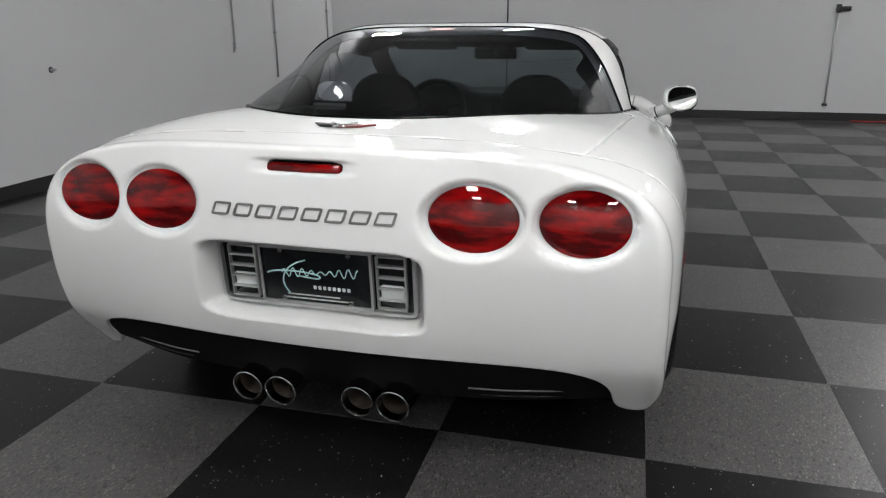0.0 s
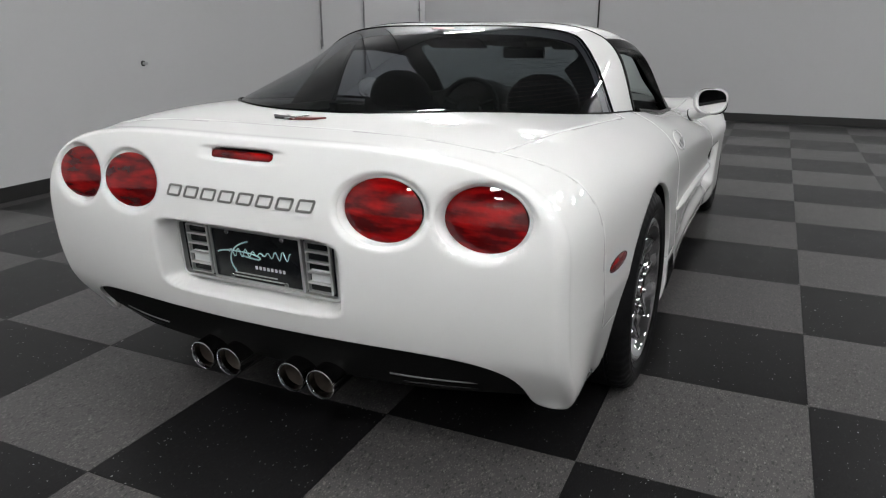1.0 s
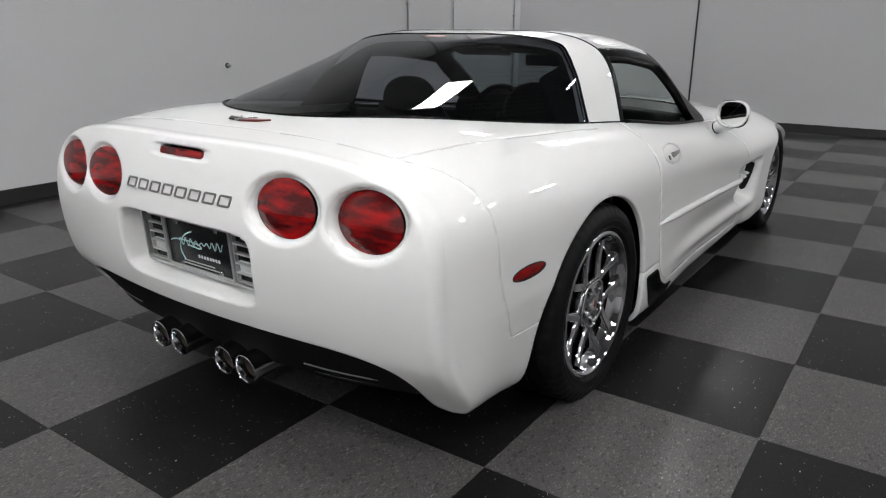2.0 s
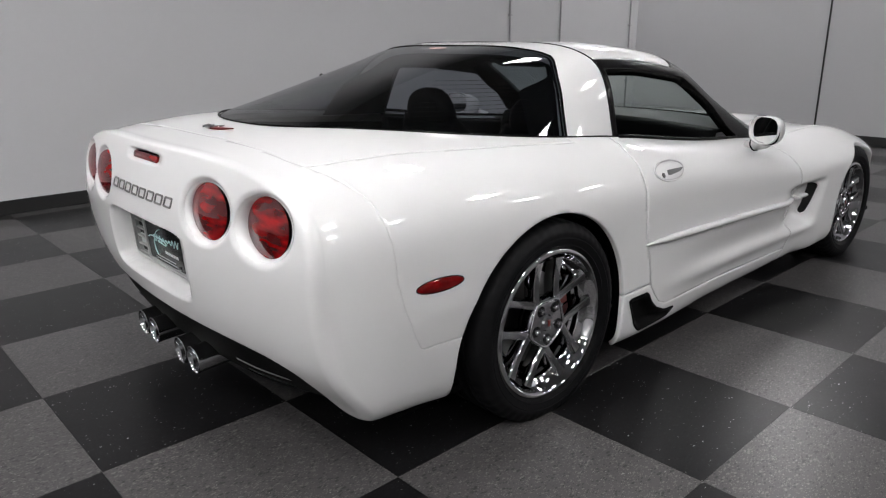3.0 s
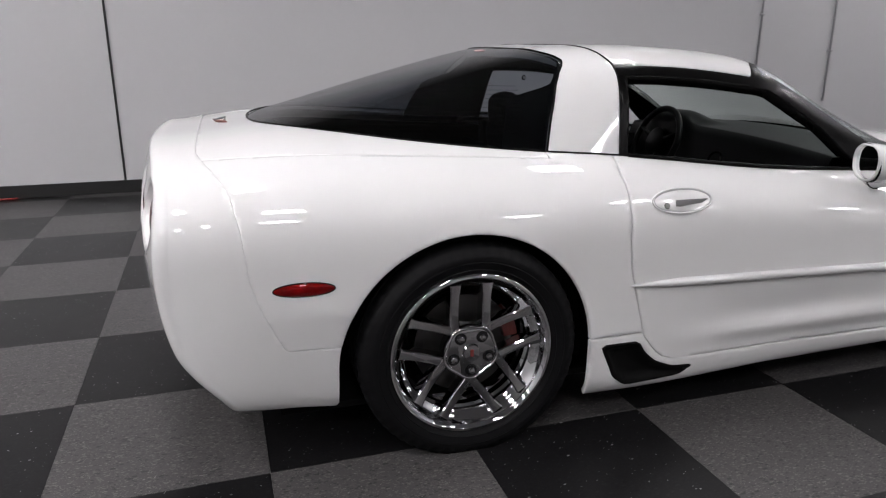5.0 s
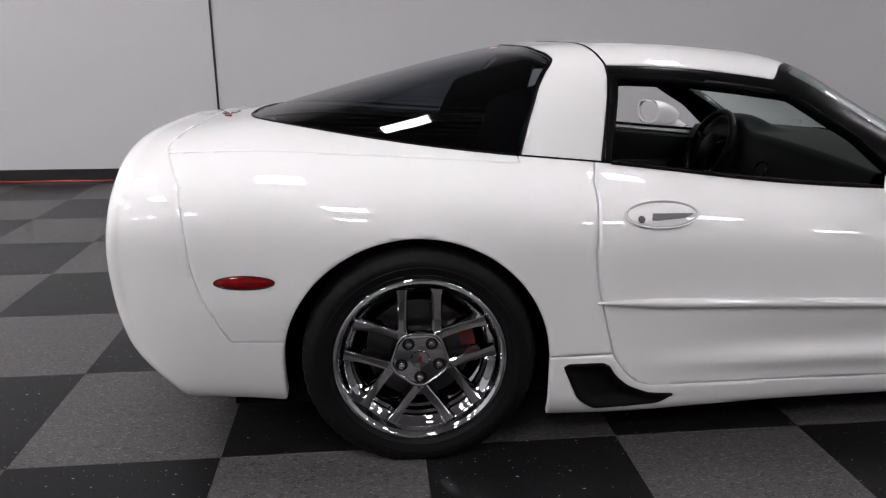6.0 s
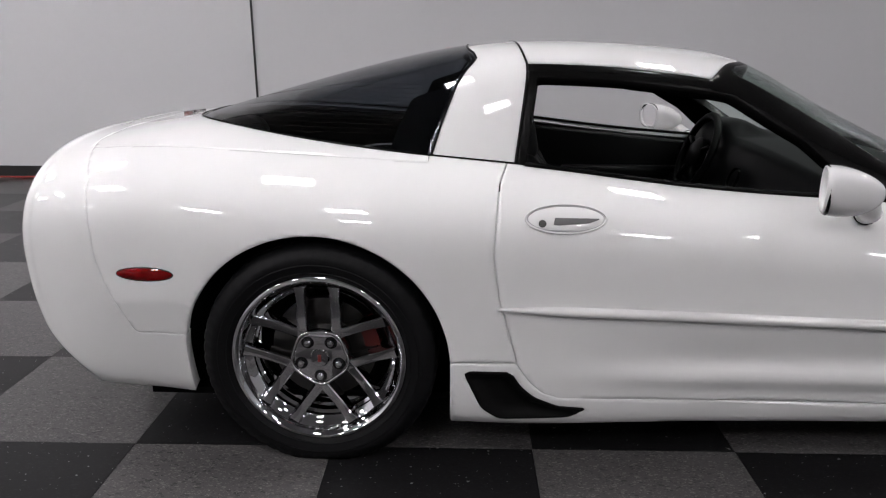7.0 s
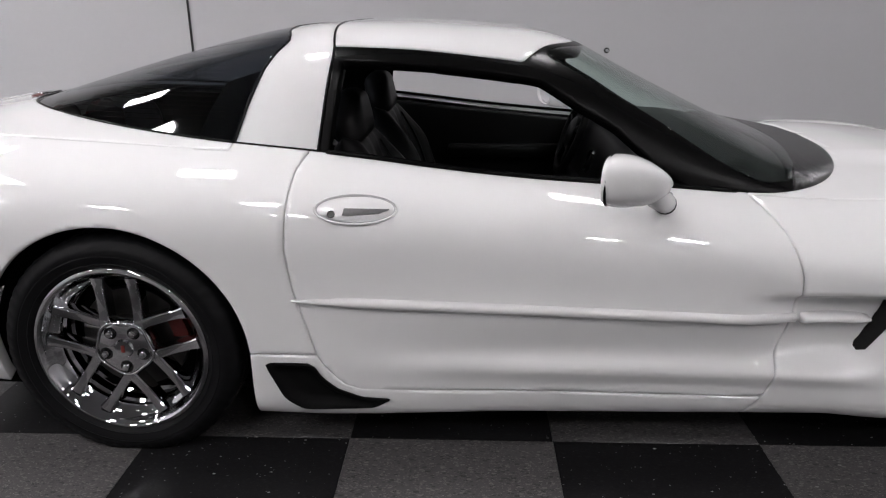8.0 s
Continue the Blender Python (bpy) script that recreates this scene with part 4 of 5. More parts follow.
def rounded_bar(w, h, lift, r, m, bevel=0.003, steps=5):
    pts = rounded_outline([(-w / 2, -h / 2), (w / 2, -h / 2), (w / 2, h / 2), (-w / 2, h / 2)], r, steps)
    return slab(pts, lift, m, bevel)


def on_tail(x, z, out=0.0, turn=0.0):
    """A frame on the tail: x along it, y up, z out of it."""
    e = 0.01
    f = lambda px, pz: float(tail_face(np.float64(px), np.float64(pz)))
    dx, dz = (f(x + e, z) - f(x - e, z)) / (2 * e), (f(x, z + e) - f(x, z - e)) / (2 * e)
    ax, az = Vector((1, dx, 0)).normalized(), Vector((0, dz, 1)).normalized()
    n = ax.cross(az).normalized()
    az = n.cross(ax)
    p = Vector((x, f(x, z), z)) + n * out
    m = Matrix((ax, az, n)).transposed().to_4x4()
    m.translation = p
    return m @ pose(0, 0, 0, 0, 0, turn)


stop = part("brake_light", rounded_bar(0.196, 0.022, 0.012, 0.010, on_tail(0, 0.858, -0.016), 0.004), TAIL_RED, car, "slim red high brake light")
part("surround", rounded_bar(0.206, 0.029, 0.004, 0.012, on_tail(0, 0.858, -0.022)), LINER, stop)

def ring_plate(w, h, t, lift, r, bevel=0.002):
    """A rounded frame of bar width t."""
    out = rounded_outline([(-w / 2, -h / 2), (w / 2, -h / 2), (w / 2, h / 2), (-w / 2, h / 2)], r, 6)
    inn = rounded_outline([(-w / 2 + t, -h / 2 + t), (w / 2 - t, -h / 2 + t), (w / 2 - t, h / 2 - t), (-w / 2 + t, h / 2 - t)], max(r - t, 0.002), 6)
    b = bmesh.new()
    n = len(out)
    lev = [[b.verts.new((x, y, z)) for x, y in o] for o, z in ((out, 0), (out, lift - bevel), ([(x * (1 - 2 * bevel / w), y * (1 - 2 * bevel / h)) for x, y in out], lift), (inn, lift), (inn, 0))]
    for a, c in zip(lev, lev[1:]):
        for i in range(n):
            b.faces.new((a[i], a[(i + 1) % n], c[(i + 1) % n], c[i]))
    bmesh.ops.recalc_face_normals(b, faces=b.faces)
    return b


# the name across the tail, as eight plain slanted metal shapes
EMBOSS = material("brushed_badge", (0.22, 0.22, 0.21), 0.38, 0.8)
for k in range(8):
    slant, w, h, t = 0.36, 0.050, 0.034, 0.0062
    b = ring_plate(w, h, t, 0.0022, 0.008, 0.0006)
    for v in b.verts:
        v.co.x += slant * v.co.y
    b.transform(on_tail(0.985 * (-0.2225 + 0.0636 * k), 0.749, 0.0008))
    part("badge_shape", b, EMBOSS, car, flat=True)

# number plate frame with a dealer's plate
plate = new("plate_frame")
plate.parent = car
plate.matrix_basis = on_tail(0, 0.560, -0.089)
tagged(plate, "grey plastic plate frame with slats")
FW, FH = 0.552, 0.176


part("backing_plate", rounded_bar(FW, FH, 0.006, 0.02, None), PLATE_BLACK, plate)
part("outer_rim", ring_plate(FW, FH, 0.009, 0.022, 0.022), CLEAR_PLASTIC, plate, flat=True)
part("inner_rim", ring_plate(0.318, 0.160, 0.007, 0.020, 0.008), CLEAR_PLASTIC, plate, flat=True)
for side in (1, -1):
    grille = part("side_grille", ring_plate(0.082, 0.150, 0.005, 0.018, 0.008).copy(), CLEAR_PLASTIC, plate, flat=True)
    grille.matrix_basis = pose(side * 0.208, 0, 0)
    for k in range(4):
        slat = part("slat", rounded_bar(0.074, 0.0065, 0.014, 0.003, pose(0, -0.045 + 0.030 * k, 0.004), 0.002), CLEAR_PLASTIC, grille)
    # pale plate paints the lamp reflections seen in the lower cells
    part("slat_glare", rounded_bar(0.062, 0.045, 0.004, 0.006, pose(0, -0.030, 0.005), 0.001), PALE_PRINT_GLARE, grille, "pale plate painted for lamp reflections behind the slats")
sign = part("dealer_plate", rounded_bar(0.305, 0.150, 0.003, 0.008, pose(0, 0, 0.012), 0.001), PLATE_BLACK, plate, "black plate with pale teal flourish")
wave = []
for i in range(60):
    t = i / 59
    wave.append((-0.095 + 0.215 * t, 0.006 + 0.012 * t + 0.016 * math.sin(t * 52) * (0.55 + 0.3 * math.sin(t * 9)), 0.0158))
part("flourish", tube(wave, 0.0016, 5), PALE_TEAL, sign)
part("flourish", tube([(-0.045 + 0.02 * math.cos(a) - 0.05 * (a / 6), 0.045 - 0.016 * a + 0.012 * math.sin(a), 0.0158) for a in np.linspace(0, 5.4, 40)], 0.0022, 5), PALE_TEAL, sign)
part("flourish", tube([(-0.062 + 0.075 * math.sin(a), 0.0 + 0.012 * math.cos(a) + 0.06 * max(0, a - 2) * 0.2, 0.0158) for a in np.linspace(-1.5, 3.0, 40)], 0.0022, 5), PALE_TEAL, sign)
for k in range(8):
    part("print_bar", rounded_bar(0.0085, 0.010, 0.001, 0.001, pose(-0.004 + 0.0135 * k, -0.030, 0.0148), 0.0003), PALE_PRINT_GLARE, sign)
for w, x, y in ((0.150, -0.01, -0.054), (0.190, 0.0, -0.064)):
    part("print_bar", rounded_bar(w, 0.004, 0.0008, 0.001, pose(x, y, 0.0148), 0.0003), GREY_METAL, sign)
for sx in (-0.095, 0.095):
    for sy in (-0.066, 0.066):
        part("screw", lathe([(0.0001, 0.0195), (0.006, 0.019), (0.008, 0.016), (0.008, 0.012)], 16, "z"), CHROME, sign).matrix_basis = pose(sx, sy, 0)

# the black lower valance
low_skin = whole.keep(lambda v: -diffuser_gap(v), 0.0005).keep(lambda v: np.minimum(-0.55 - v[:, 1], v[:, 2] - 0.245 - 0.012 * (np.abs(v[:, 0]) / 0.8) ** 2))
vb = low_skin.bm()
for w in vb.verts:
    w.co.y += 0.012
valance = part("valance", vb, BLACK_PLASTIC, car, "matt black lower valance with slots")
for side in (1, -1):
    for z in (0.288, 0.265):
        pts = []
        for i in range(16):
            x = side * (0.40 + 0.32 * i / 15 + (0.03 if z < 0.27 else 0))
            pts.append((x, float(tail_face(np.float64(x), np.float64(z))) + 0.014 + 0.012 * float(smooth(0.6, 0.75, abs(x))), z + 0.002 * i / 15))
        # silver bar puts the sheen of the slot's glossy edge into its colour
        part("slot_trim", tube(pts, 0.0042, 6), SLOT_SHEEN if z > 0.27 else BLACK_GLOSS, valance)


def exhaust_tip(x):
    tip = new("exhaust_tip")
    tip.parent = car
    tip.matrix_basis = pose(x, -0.895, 0.236, 4)
    part("pipe", lathe([(0.047, 0.32), (0.045, 0.02), (0.046, 0.004), (0.0455, 0.0), (0.0435, -0.001), (0.041, 0.004), (0.040, 0.10), (0.036, 0.22)], 40, "y"), CHROME, tip, "polished steel tail pipe")
    part("inside", lathe([(0.0398, 0.03), (0.036, 0.20), (0.001, 0.21)], 32, "y"), SOOT, tip)
    return tip


SOOT = grainy(material("soot", (0.05, 0.040, 0.032), 0.7, 0.3), 90, 0.2, 0.001, 0.4)
for x in (-0.212, -0.112, 0.112, 0.212):
    exhaust_tip(x)
part("muffler", lathe([(0.001, -0.42), (0.09, -0.41), (0.10, -0.39), (0.10, 0.39), (0.09, 0.41), (0.001, 0.42)], 24, "x"), LINER, car).matrix_basis = pose(0, -0.50, 0.27)

# crossed emblem on the deck, as plain shapes
badge = new("deck_emblem")
badge.parent = car
badge.matrix_basis = pose(0.005, -0.662, float(body_top(0.02, -0.662)) + 0.001, 5, 0, 0) @ Matrix.Scale(1.22, 4)
tagged(badge, "small black, red and chrome winged emblem")
part("black_flag", slab([(-0.074, 0.020), (-0.012, 0.010), (0.0, -0.014), (-0.014, -0.010), (-0.050, -0.008)], 0.004, None, 0.001), BLACK_GLOSS, badge)
part("red_flag", slab([(0.076, 0.022), (0.012, 0.010), (0.0, -0.014), (0.016, -0.010), (0.050, -0.004)], 0.004, None, 0.001), RED_PAINT, badge)
part("staff", tube([(-0.030, 0.018, 0.005), (0.014, -0.018, 0.005)], 0.0022, 6), CHROME, badge)
part("staff", tube([(0.030, 0.018, 0.005), (-0.014, -0.018, 0.005)], 0.0022, 6), CHROME, badge)


# ---------------------------------------------------------------- flank details
flank_table = {}


def flank_x(y, z):
    """The right flank's x at (y, z)."""
    key = round(float(y), 3)
    if key not in flank_table:
        sx, sz = section(float(y))
        flank_table[key] = (sx, sz)
    sx, sz = flank_table[key]
    ok = sx > 0.55
    return float(np.interp(z, sz[ok], sx[ok])) - float(side_relief(np.float64(y), np.float64(z)))


def on_flank(y, z, side, out=0.0):
    """A frame on the flank: x forward, y up, z out."""
    e = 0.012
    dy, dz = (flank_x(y + e, z) - flank_x(y - e, z)) / (2 * e), (flank_x(y, z + e) - flank_x(y, z - e)) / (2 * e)
    a, c = Vector((dy, 1, 0)).normalized(), Vector((dz, 0, 1)).normalized()
    n = a.cross(c).normalized()
    c = n.cross(a)
    p = Vector((flank_x(y, z), y, z)) + n * out
    m = Matrix((a, c, n)).transposed().to_4x4()
    m.translation = p
    return m if side > 0 else Matrix.Diagonal((-1, 1, 1, 1)) @ m


def flank_part(name, b, y, z, side, mat, parent, label="", out=0.0):
    b.transform(on_flank(y, z, side, out))
    if side < 0:
        bmesh.ops.reverse_faces(b, faces=b.faces)
    return part(name, b, mat, parent, label)


def ellipse(rx, ry, n=40):
    return [(rx * math.cos(2 * math.pi * k / n), ry * math.sin(2 * math.pi * k / n)) for k in range(n)]


def oval_cap(rx, ry, bulge, rings=6, n=40):
    b = bmesh.new()
    rows = [[b.verts.new((0, 0, bulge))]]
    for i in range(1, rings + 1):
        q = i / rings
        rows.append([b.verts.new((x * q, y * q, bulge * (1 - q ** 2.5))) for x, y in ellipse(rx, ry, n)])
    for k in range(n):
        b.faces.new((rows[0][0], rows[1][k], rows[1][(k + 1) % n]))
        for r0, r1 in zip(rows[1:], rows[2:]):
            b.faces.new((r0[k], r1[k], r1[(k + 1) % n], r0[(k + 1) % n]))
    for face in b.faces:
        face.smooth = True
    bmesh.ops.recalc_face_normals(b, faces=b.faces)
    return b


def flank_strip(points, half, lift, side, mat, name, parent, start=0.15, end=0.35):
    """A moulding that follows the flank through (y, z) points."""
    b = bmesh.new()
    rings = []
    n = len(points)
    for i, (y, z) in enumerate(points):
        taper = min(1.0, start + i / 3, end + (n - 1 - i) / 3)
        shape = [(-1.0, -0.003), (-0.95, 0.3), (-0.6, 0.75), (0.2, 1.0), (0.75, 0.8), (1.0, 0.3), (1.05, -0.003)]
        ring = []
        for h, d in shape:
            zz = z + h * half * taper
            ring.append(b.verts.new((side * (flank_x(y, zz) + d * lift * (0.3 + 0.7 * taper) - (0.004 if d < 0 else 0)), y, zz)))
        rings.append(ring)
    for r0, r1 in zip(rings, rings[1:]):
        for j in range(len(r0) - 1):
            b.faces.new((r0[j], r0[j + 1], r1[j + 1], r1[j]))
    b.faces.new(rings[0])
    b.faces.new(rings[-1])
    bmesh.ops.recalc_face_normals(b, faces=b.faces)
    for face in b.faces:
        face.smooth = True
    return part(name, b, mat, parent)


def mirror_unit(side):
    """A door mirror: a rounded shell with a flat glass at its back, on a foot."""
    unit = new("door_mirror")
    unit.parent = car
    b = bmesh.new()
    rings = []
    cx, cz = 0.945, 0.829
    for i in range(15):
        q = i / 14
        y = 1.318 + 0.168 * q
        k = 0.92 + 0.08 * math.sqrt(1 - ((0.2 - q) / 0.2) ** 2) if q < 0.2 else max(0.0, 1 - ((q - 0.2) / 0.8) ** 1.9) ** 0.6
        hw, hh = 0.081 * k, 0.064 * k
        ring = []
        for j in range(28):
            a = 2 * math.pi * j / 28
            ca, sa = math.cos(a), math.sin(a)
            x = cx + hw * math.copysign(abs(ca) ** 0.78, ca) - 0.03 * q
            z = cz + hh * math.copysign(abs(sa) ** 0.82, sa) - 0.020 * q + 0.008 * (ca > 0) * ca
            ring.append(b.verts.new((side * x, y - 0.35 * (x - cx) * (1 - q), z)))
        rings.append(ring)
    for r0, r1 in zip(rings, rings[1:]):
        for j in range(28):
            b.faces.new((r0[j], r0[(j + 1) % 28], r1[(j + 1) % 28], r1[j]))
    inner = [b.verts.new(Vector(((w.co.x - side * cx) * 0.90 + side * cx, w.co.y + 0.018, (w.co.z - cz) * 0.90 + cz))) for w in rings[0]]
    edge = [b.verts.new(Vector(((w.co.x - side * cx) * 0.93 + side * cx, w.co.y - 0.002, (w.co.z - cz) * 0.93 + cz))) for w in rings[0]]
    for j in range(28):
        b.faces.new((rings[0][j], edge[j], edge[(j + 1) % 28], rings[0][(j + 1) % 28]))
        b.faces.new((edge[j], inner[j], inner[(j + 1) % 28], edge[(j + 1) % 28]))
    bmesh.ops.remove_doubles(b, verts=b.verts, dist=0.0005)
    bmesh.ops.recalc_face_normals(b, faces=b.faces)
    for face in b.faces:
        face.smooth = True
    part("shell", b, PAINT, unit)
    g = bmesh.new()
    g.faces.new([g.verts.new((side * (cx + 0.0705 * math.copysign(abs(math.cos(a)) ** 0.72, math.cos(a))), 1.328 - 0.35 * 0.0705 * math.copysign(abs(math.cos(a)) ** 0.72, math.cos(a)), cz + 0.0555 * math.copysign(abs(math.sin(a)) ** 0.76, math.sin(a)))) for a in np.linspace(0, 2 * math.pi, 33)[:-1]])
    bmesh.ops.recalc_face_normals(g, faces=g.faces)
    part("mirror_glass", g, MIRROR, unit)
    part("glass_rim", tube([(side * (cx + 0.0725 * math.copysign(abs(math.cos(a)) ** 0.72, math.cos(a))), 1.325 - 0.35 * 0.0725 * math.copysign(abs(math.cos(a)) ** 0.72, math.cos(a)), cz + 0.0575 * math.copysign(abs(math.sin(a)) ** 0.76, math.sin(a))) for a in np.linspace(0, 2 * math.pi, 41)[:-1]], 0.004, 6, closed=True), BLACK_TRIM, unit)
    part("foot", tube([(side * 0.803, 1.500, 0.732), (side * 0.843, 1.490, 0.744), (side * 0.883, 1.475, 0.758), (side * 0.923, 1.448, 0.780), (side * 0.933, 1.415, 0.806)], 0.03, 14, radii=[0.026, 0.028, 0.030, 0.030, 0.026]), PAINT, unit)
    part("foot_gasket", tube([(side * 0.834, 1.4925, 0.740), (side * 0.839, 1.491, 0.742)], 0.0295, 14), BLACK_TRIM, unit)
    return unit


FINGER_SHADE = material("finger_shade", (0.10, 0.10, 0.10), 0.5)
MESH = grainy(material("mesh_plastic", (0.007, 0.007, 0.007), 0.5, spec=0.15), 900, 0.8, 0.002)
for side in (1, -1):
    marker = flank_part("side_marker", oval_cap(0.081, 0.0185, 0.006), -0.474, 0.568, side, MARKER_RED, car, "red oval side marker lamp", 0.001)
    flank_part("gasket", tube([(x, y, 0) for x, y in ellipse(0.0815, 0.019)], 0.0022, 6, closed=True), -0.474, 0.568, side, BLACK_GLOSS, marker)
    handle = flank_part("door_handle", tube([(x, y, 0) for x, y in ellipse(0.108, 0.0415, 56)], 0.0030, 8, closed=True), 0.683, 0.734, side, PAINT, car, "white oval pull handle with key lock")
    flank_part("rim_seam", tube([(x, y, 0) for x, y in ellipse(0.1025, 0.0365, 56)], 0.0012, 6, closed=True), 0.683, 0.734, side, GREY_METAL, handle, out=0.0005)
    flank_part("paddle", oval_cap(0.100, 0.034, 0.005), 0.683, 0.735, side, PAINT, handle, out=0.0005)
    # flat grey plate painted for the shade inside the finger recess
    flank_part("finger_slot", slab([(-0.035, -0.020), (-0.020, -0.022), (0.060, -0.016), (0.088, -0.006), (0.088, -0.003), (-0.030, 0.000)], 0.0015, None, 0.0004), 0.683, 0.735, side, FINGER_SHADE, handle, "flat dark grey plate standing for the shade in the finger recess", 0.0048)
    flank_part("key_lock", lathe([(0.0001, 0.002), (0.009, 0.002), (0.0105, 0.0)], 20, "z"), 0.620, 0.722, side, STEEL, handle, out=0.004)
    flank_strip([(0.504 + (1.846 - 0.504) * i / 22, 0.487 - 0.040 * i / 22) for i in range(23)], 0.0142, 0.019, side, PAINT, "door_moulding", car, 0.15, 0.9)
    flank_strip([(1.862 + 0.185 * i / 8, 0.4465 - 0.008 * i / 8) for i in range(9)], 0.0142, 0.042, side, PAINT, "fender_moulding", car, 0.9, 0.6)
    flank = front.keep(lambda v: side * v[:, 0])
    sb = flank.keep(in_scoop, 0.001).bm(0.014)
    for w in sb.verts:
        d = float(in_scoop(np.array([w.co]))[0])
        deep = float(smooth(0.004, 0.034, d))
        w.co.x -= side * (0.030 * deep - 0.003)
    scoop = part("brake_scoop", sb, BLACK_PLASTIC, car, "black mesh brake scoop ahead of the wheel")
    gb = flank.keep(in_vent, -0.01).bm()
    for w in gb.verts:
        w.co.x -= side * 0.006
    part("fender_vent", gb, MESH, car, "black mesh vent")
    mirror_unit(side)


# ---------------------------------------------------------------- inside the cabin
CARPET = grainy(material("black_carpet", (0.006, 0.006, 0.006), 0.95, spec=0.1), 350, 0.5, 0.002)
DASH = grainy(material("dash_vinyl", (0.004, 0.004, 0.0043), 0.42, spec=0.10), 500, 0.25, 0.0008)


def cabin_half(y, h):
    """Half the cabin's width at y and at the share h of its height."""
    n = float(cabin_power(y))
    return float(footprint(y)) * (1 - float(cabin_lean(y)) * h) * (1 - h ** n) ** (1 / n)


def cabin_top(x, y):
    xb = float(footprint(y))
    zb = float(body_top(xb, y))
    h = np.linspace(1, 0, 200)
    return zb + (float(roof_line(y)) - zb) * float(np.interp(abs(x), cabin_half(y, h), h))


def sheet(f, xs, ys):
    b = bmesh.new()
    rows = [[b.verts.new((x, y, f(x, y))) for x in xs] for y in ys]
    for r0, r1 in zip(rows, rows[1:]):
        for i in range(len(xs) - 1):
            b.faces.new((r0[i], r0[i + 1], r1[i + 1], r1[i]))
    for face in b.faces:
        face.smooth = True
    return b


def dash_height(x, y):
    rise = 0.825 - 0.03 * (x / 0.7) ** 2 + 0.062 * math.exp(-((x + 0.36) / 0.17) ** 4) * math.exp(-((y - 1.53) / 0.10) ** 2)
    front = rise - 0.30 * (1 - float(smooth(1.36, 1.47, y)))
    return min(front, cabin_top(x, max(y, 1.3)) - 0.035)


part("dashboard", sheet(dash_height, np.linspace(-0.67, 0.67, 57), np.linspace(1.34, 2.04, 40)), DASH, car, "black padded dashboard")
part("dash_front", block(-0.67, 0.67, 1.36, 1.45, 0.30, 0.60, 0.02), DASH, car)
for x in (-0.60, 0.10, 0.60):
    vent = part("air_vent", lathe([(0.034, 0.0), (0.040, -0.006), (0.043, 0.004)], 24, "y"), BLACK_TRIM, car)
    vent.matrix_basis = pose(x, 1.40, 0.70, -20)
for side in (1, -1):
    outline = [(0.60, 0.26), (1.70, 0.26), (1.72, 0.715), (1.44, 0.735), (1.10, 0.768), (0.85, 0.790), (0.60, 0.818)]
    b = slab(outline, 0.05, None, 0.015, 3)
    b.transform(Matrix(((0, 0, -side, side * 0.744), (1, 0, 0, 0), (0, 1, 0, 0), (0, 0, 0, 1))))
    bmesh.ops.recalc_face_normals(b, faces=b.faces)
    panel = part("door_panel", b, LEATHER, car, "black leather inner door panel")
    part("armrest", block(side * 0.655 - 0.045, side * 0.655 + 0.03, 0.85, 1.45, 0.56, 0.62, 0.02, 3), LEATHER, panel)
    part("window_seal", tube([(side * (float(footprint(y)) + 0.004), y, float(body_top(float(footprint(y)), y)) + 0.003) for y in np.linspace(0.58, 1.72, 30)], 0.008, 6), BLACK_TRIM, car)
    part("belt_seal", tube([(side * (float(footprint(y)) - 0.001), y, float(body_top(float(footprint(y)), y)) + 0.001) for y in np.linspace(-0.30, 0.56, 30)], 0.0035, 6), BLACK_TRIM, car)


def cushion(w, d, h, bulge=0.03, nx=10, ny=10):
    """A stuffed pad, centred on its base."""
    b = block(-w / 2, w / 2, -d / 2, d / 2, 0, h, min(w, d, h) * 0.32, 4)
    for v in b.verts:
        if v.co.z > h * 0.4:
            v.co.z += bulge * max(0, 1 - (2 * v.co.x / w) ** 2) * max(0, 1 - (2 * v.co.y / d) ** 2)
    for face in b.faces:
        face.smooth = True
        for e in face.edges:
            e.smooth = True
    return b


def pad(width, length, front, back, nu=22, nv=24):
    """A sculpted upholstered pad: width(v), front(u, v) and back(u, v) over u from -1 to 1 and v from 0 to 1."""
    b = bmesh.new()
    us, vs = [math.sin(a) for a in np.linspace(-math.pi / 2, math.pi / 2, nu)], np.linspace(0, 1, nv)
    sides = []
    for f in (front, back):
        sides.append([[b.verts.new((width(v) * u, f(u, v), length * v)) for u in us] for v in vs])
    for rows, flip in zip(sides, (False, True)):
        for r0, r1 in zip(rows, rows[1:]):
            for i in range(nu - 1):
                q = (r0[i], r0[i + 1], r1[i + 1], r1[i])
                b.faces.new(q[::-1] if flip else q)
    bmesh.ops.remove_doubles(b, verts=b.verts, dist=0.0008)
    loop = [e for e in b.edges if len(e.link_faces) == 1]
    if loop:
        bmesh.ops.bridge_loops(b, edges=loop)
    bmesh.ops.recalc_face_normals(b, faces=b.faces)
    for face in b.faces:
        face.smooth = True
    return b


def round_end(q, edge):
    return max(0.0, 1 - max(0.0, (q - 1 + edge) / edge) ** 2) ** 0.5


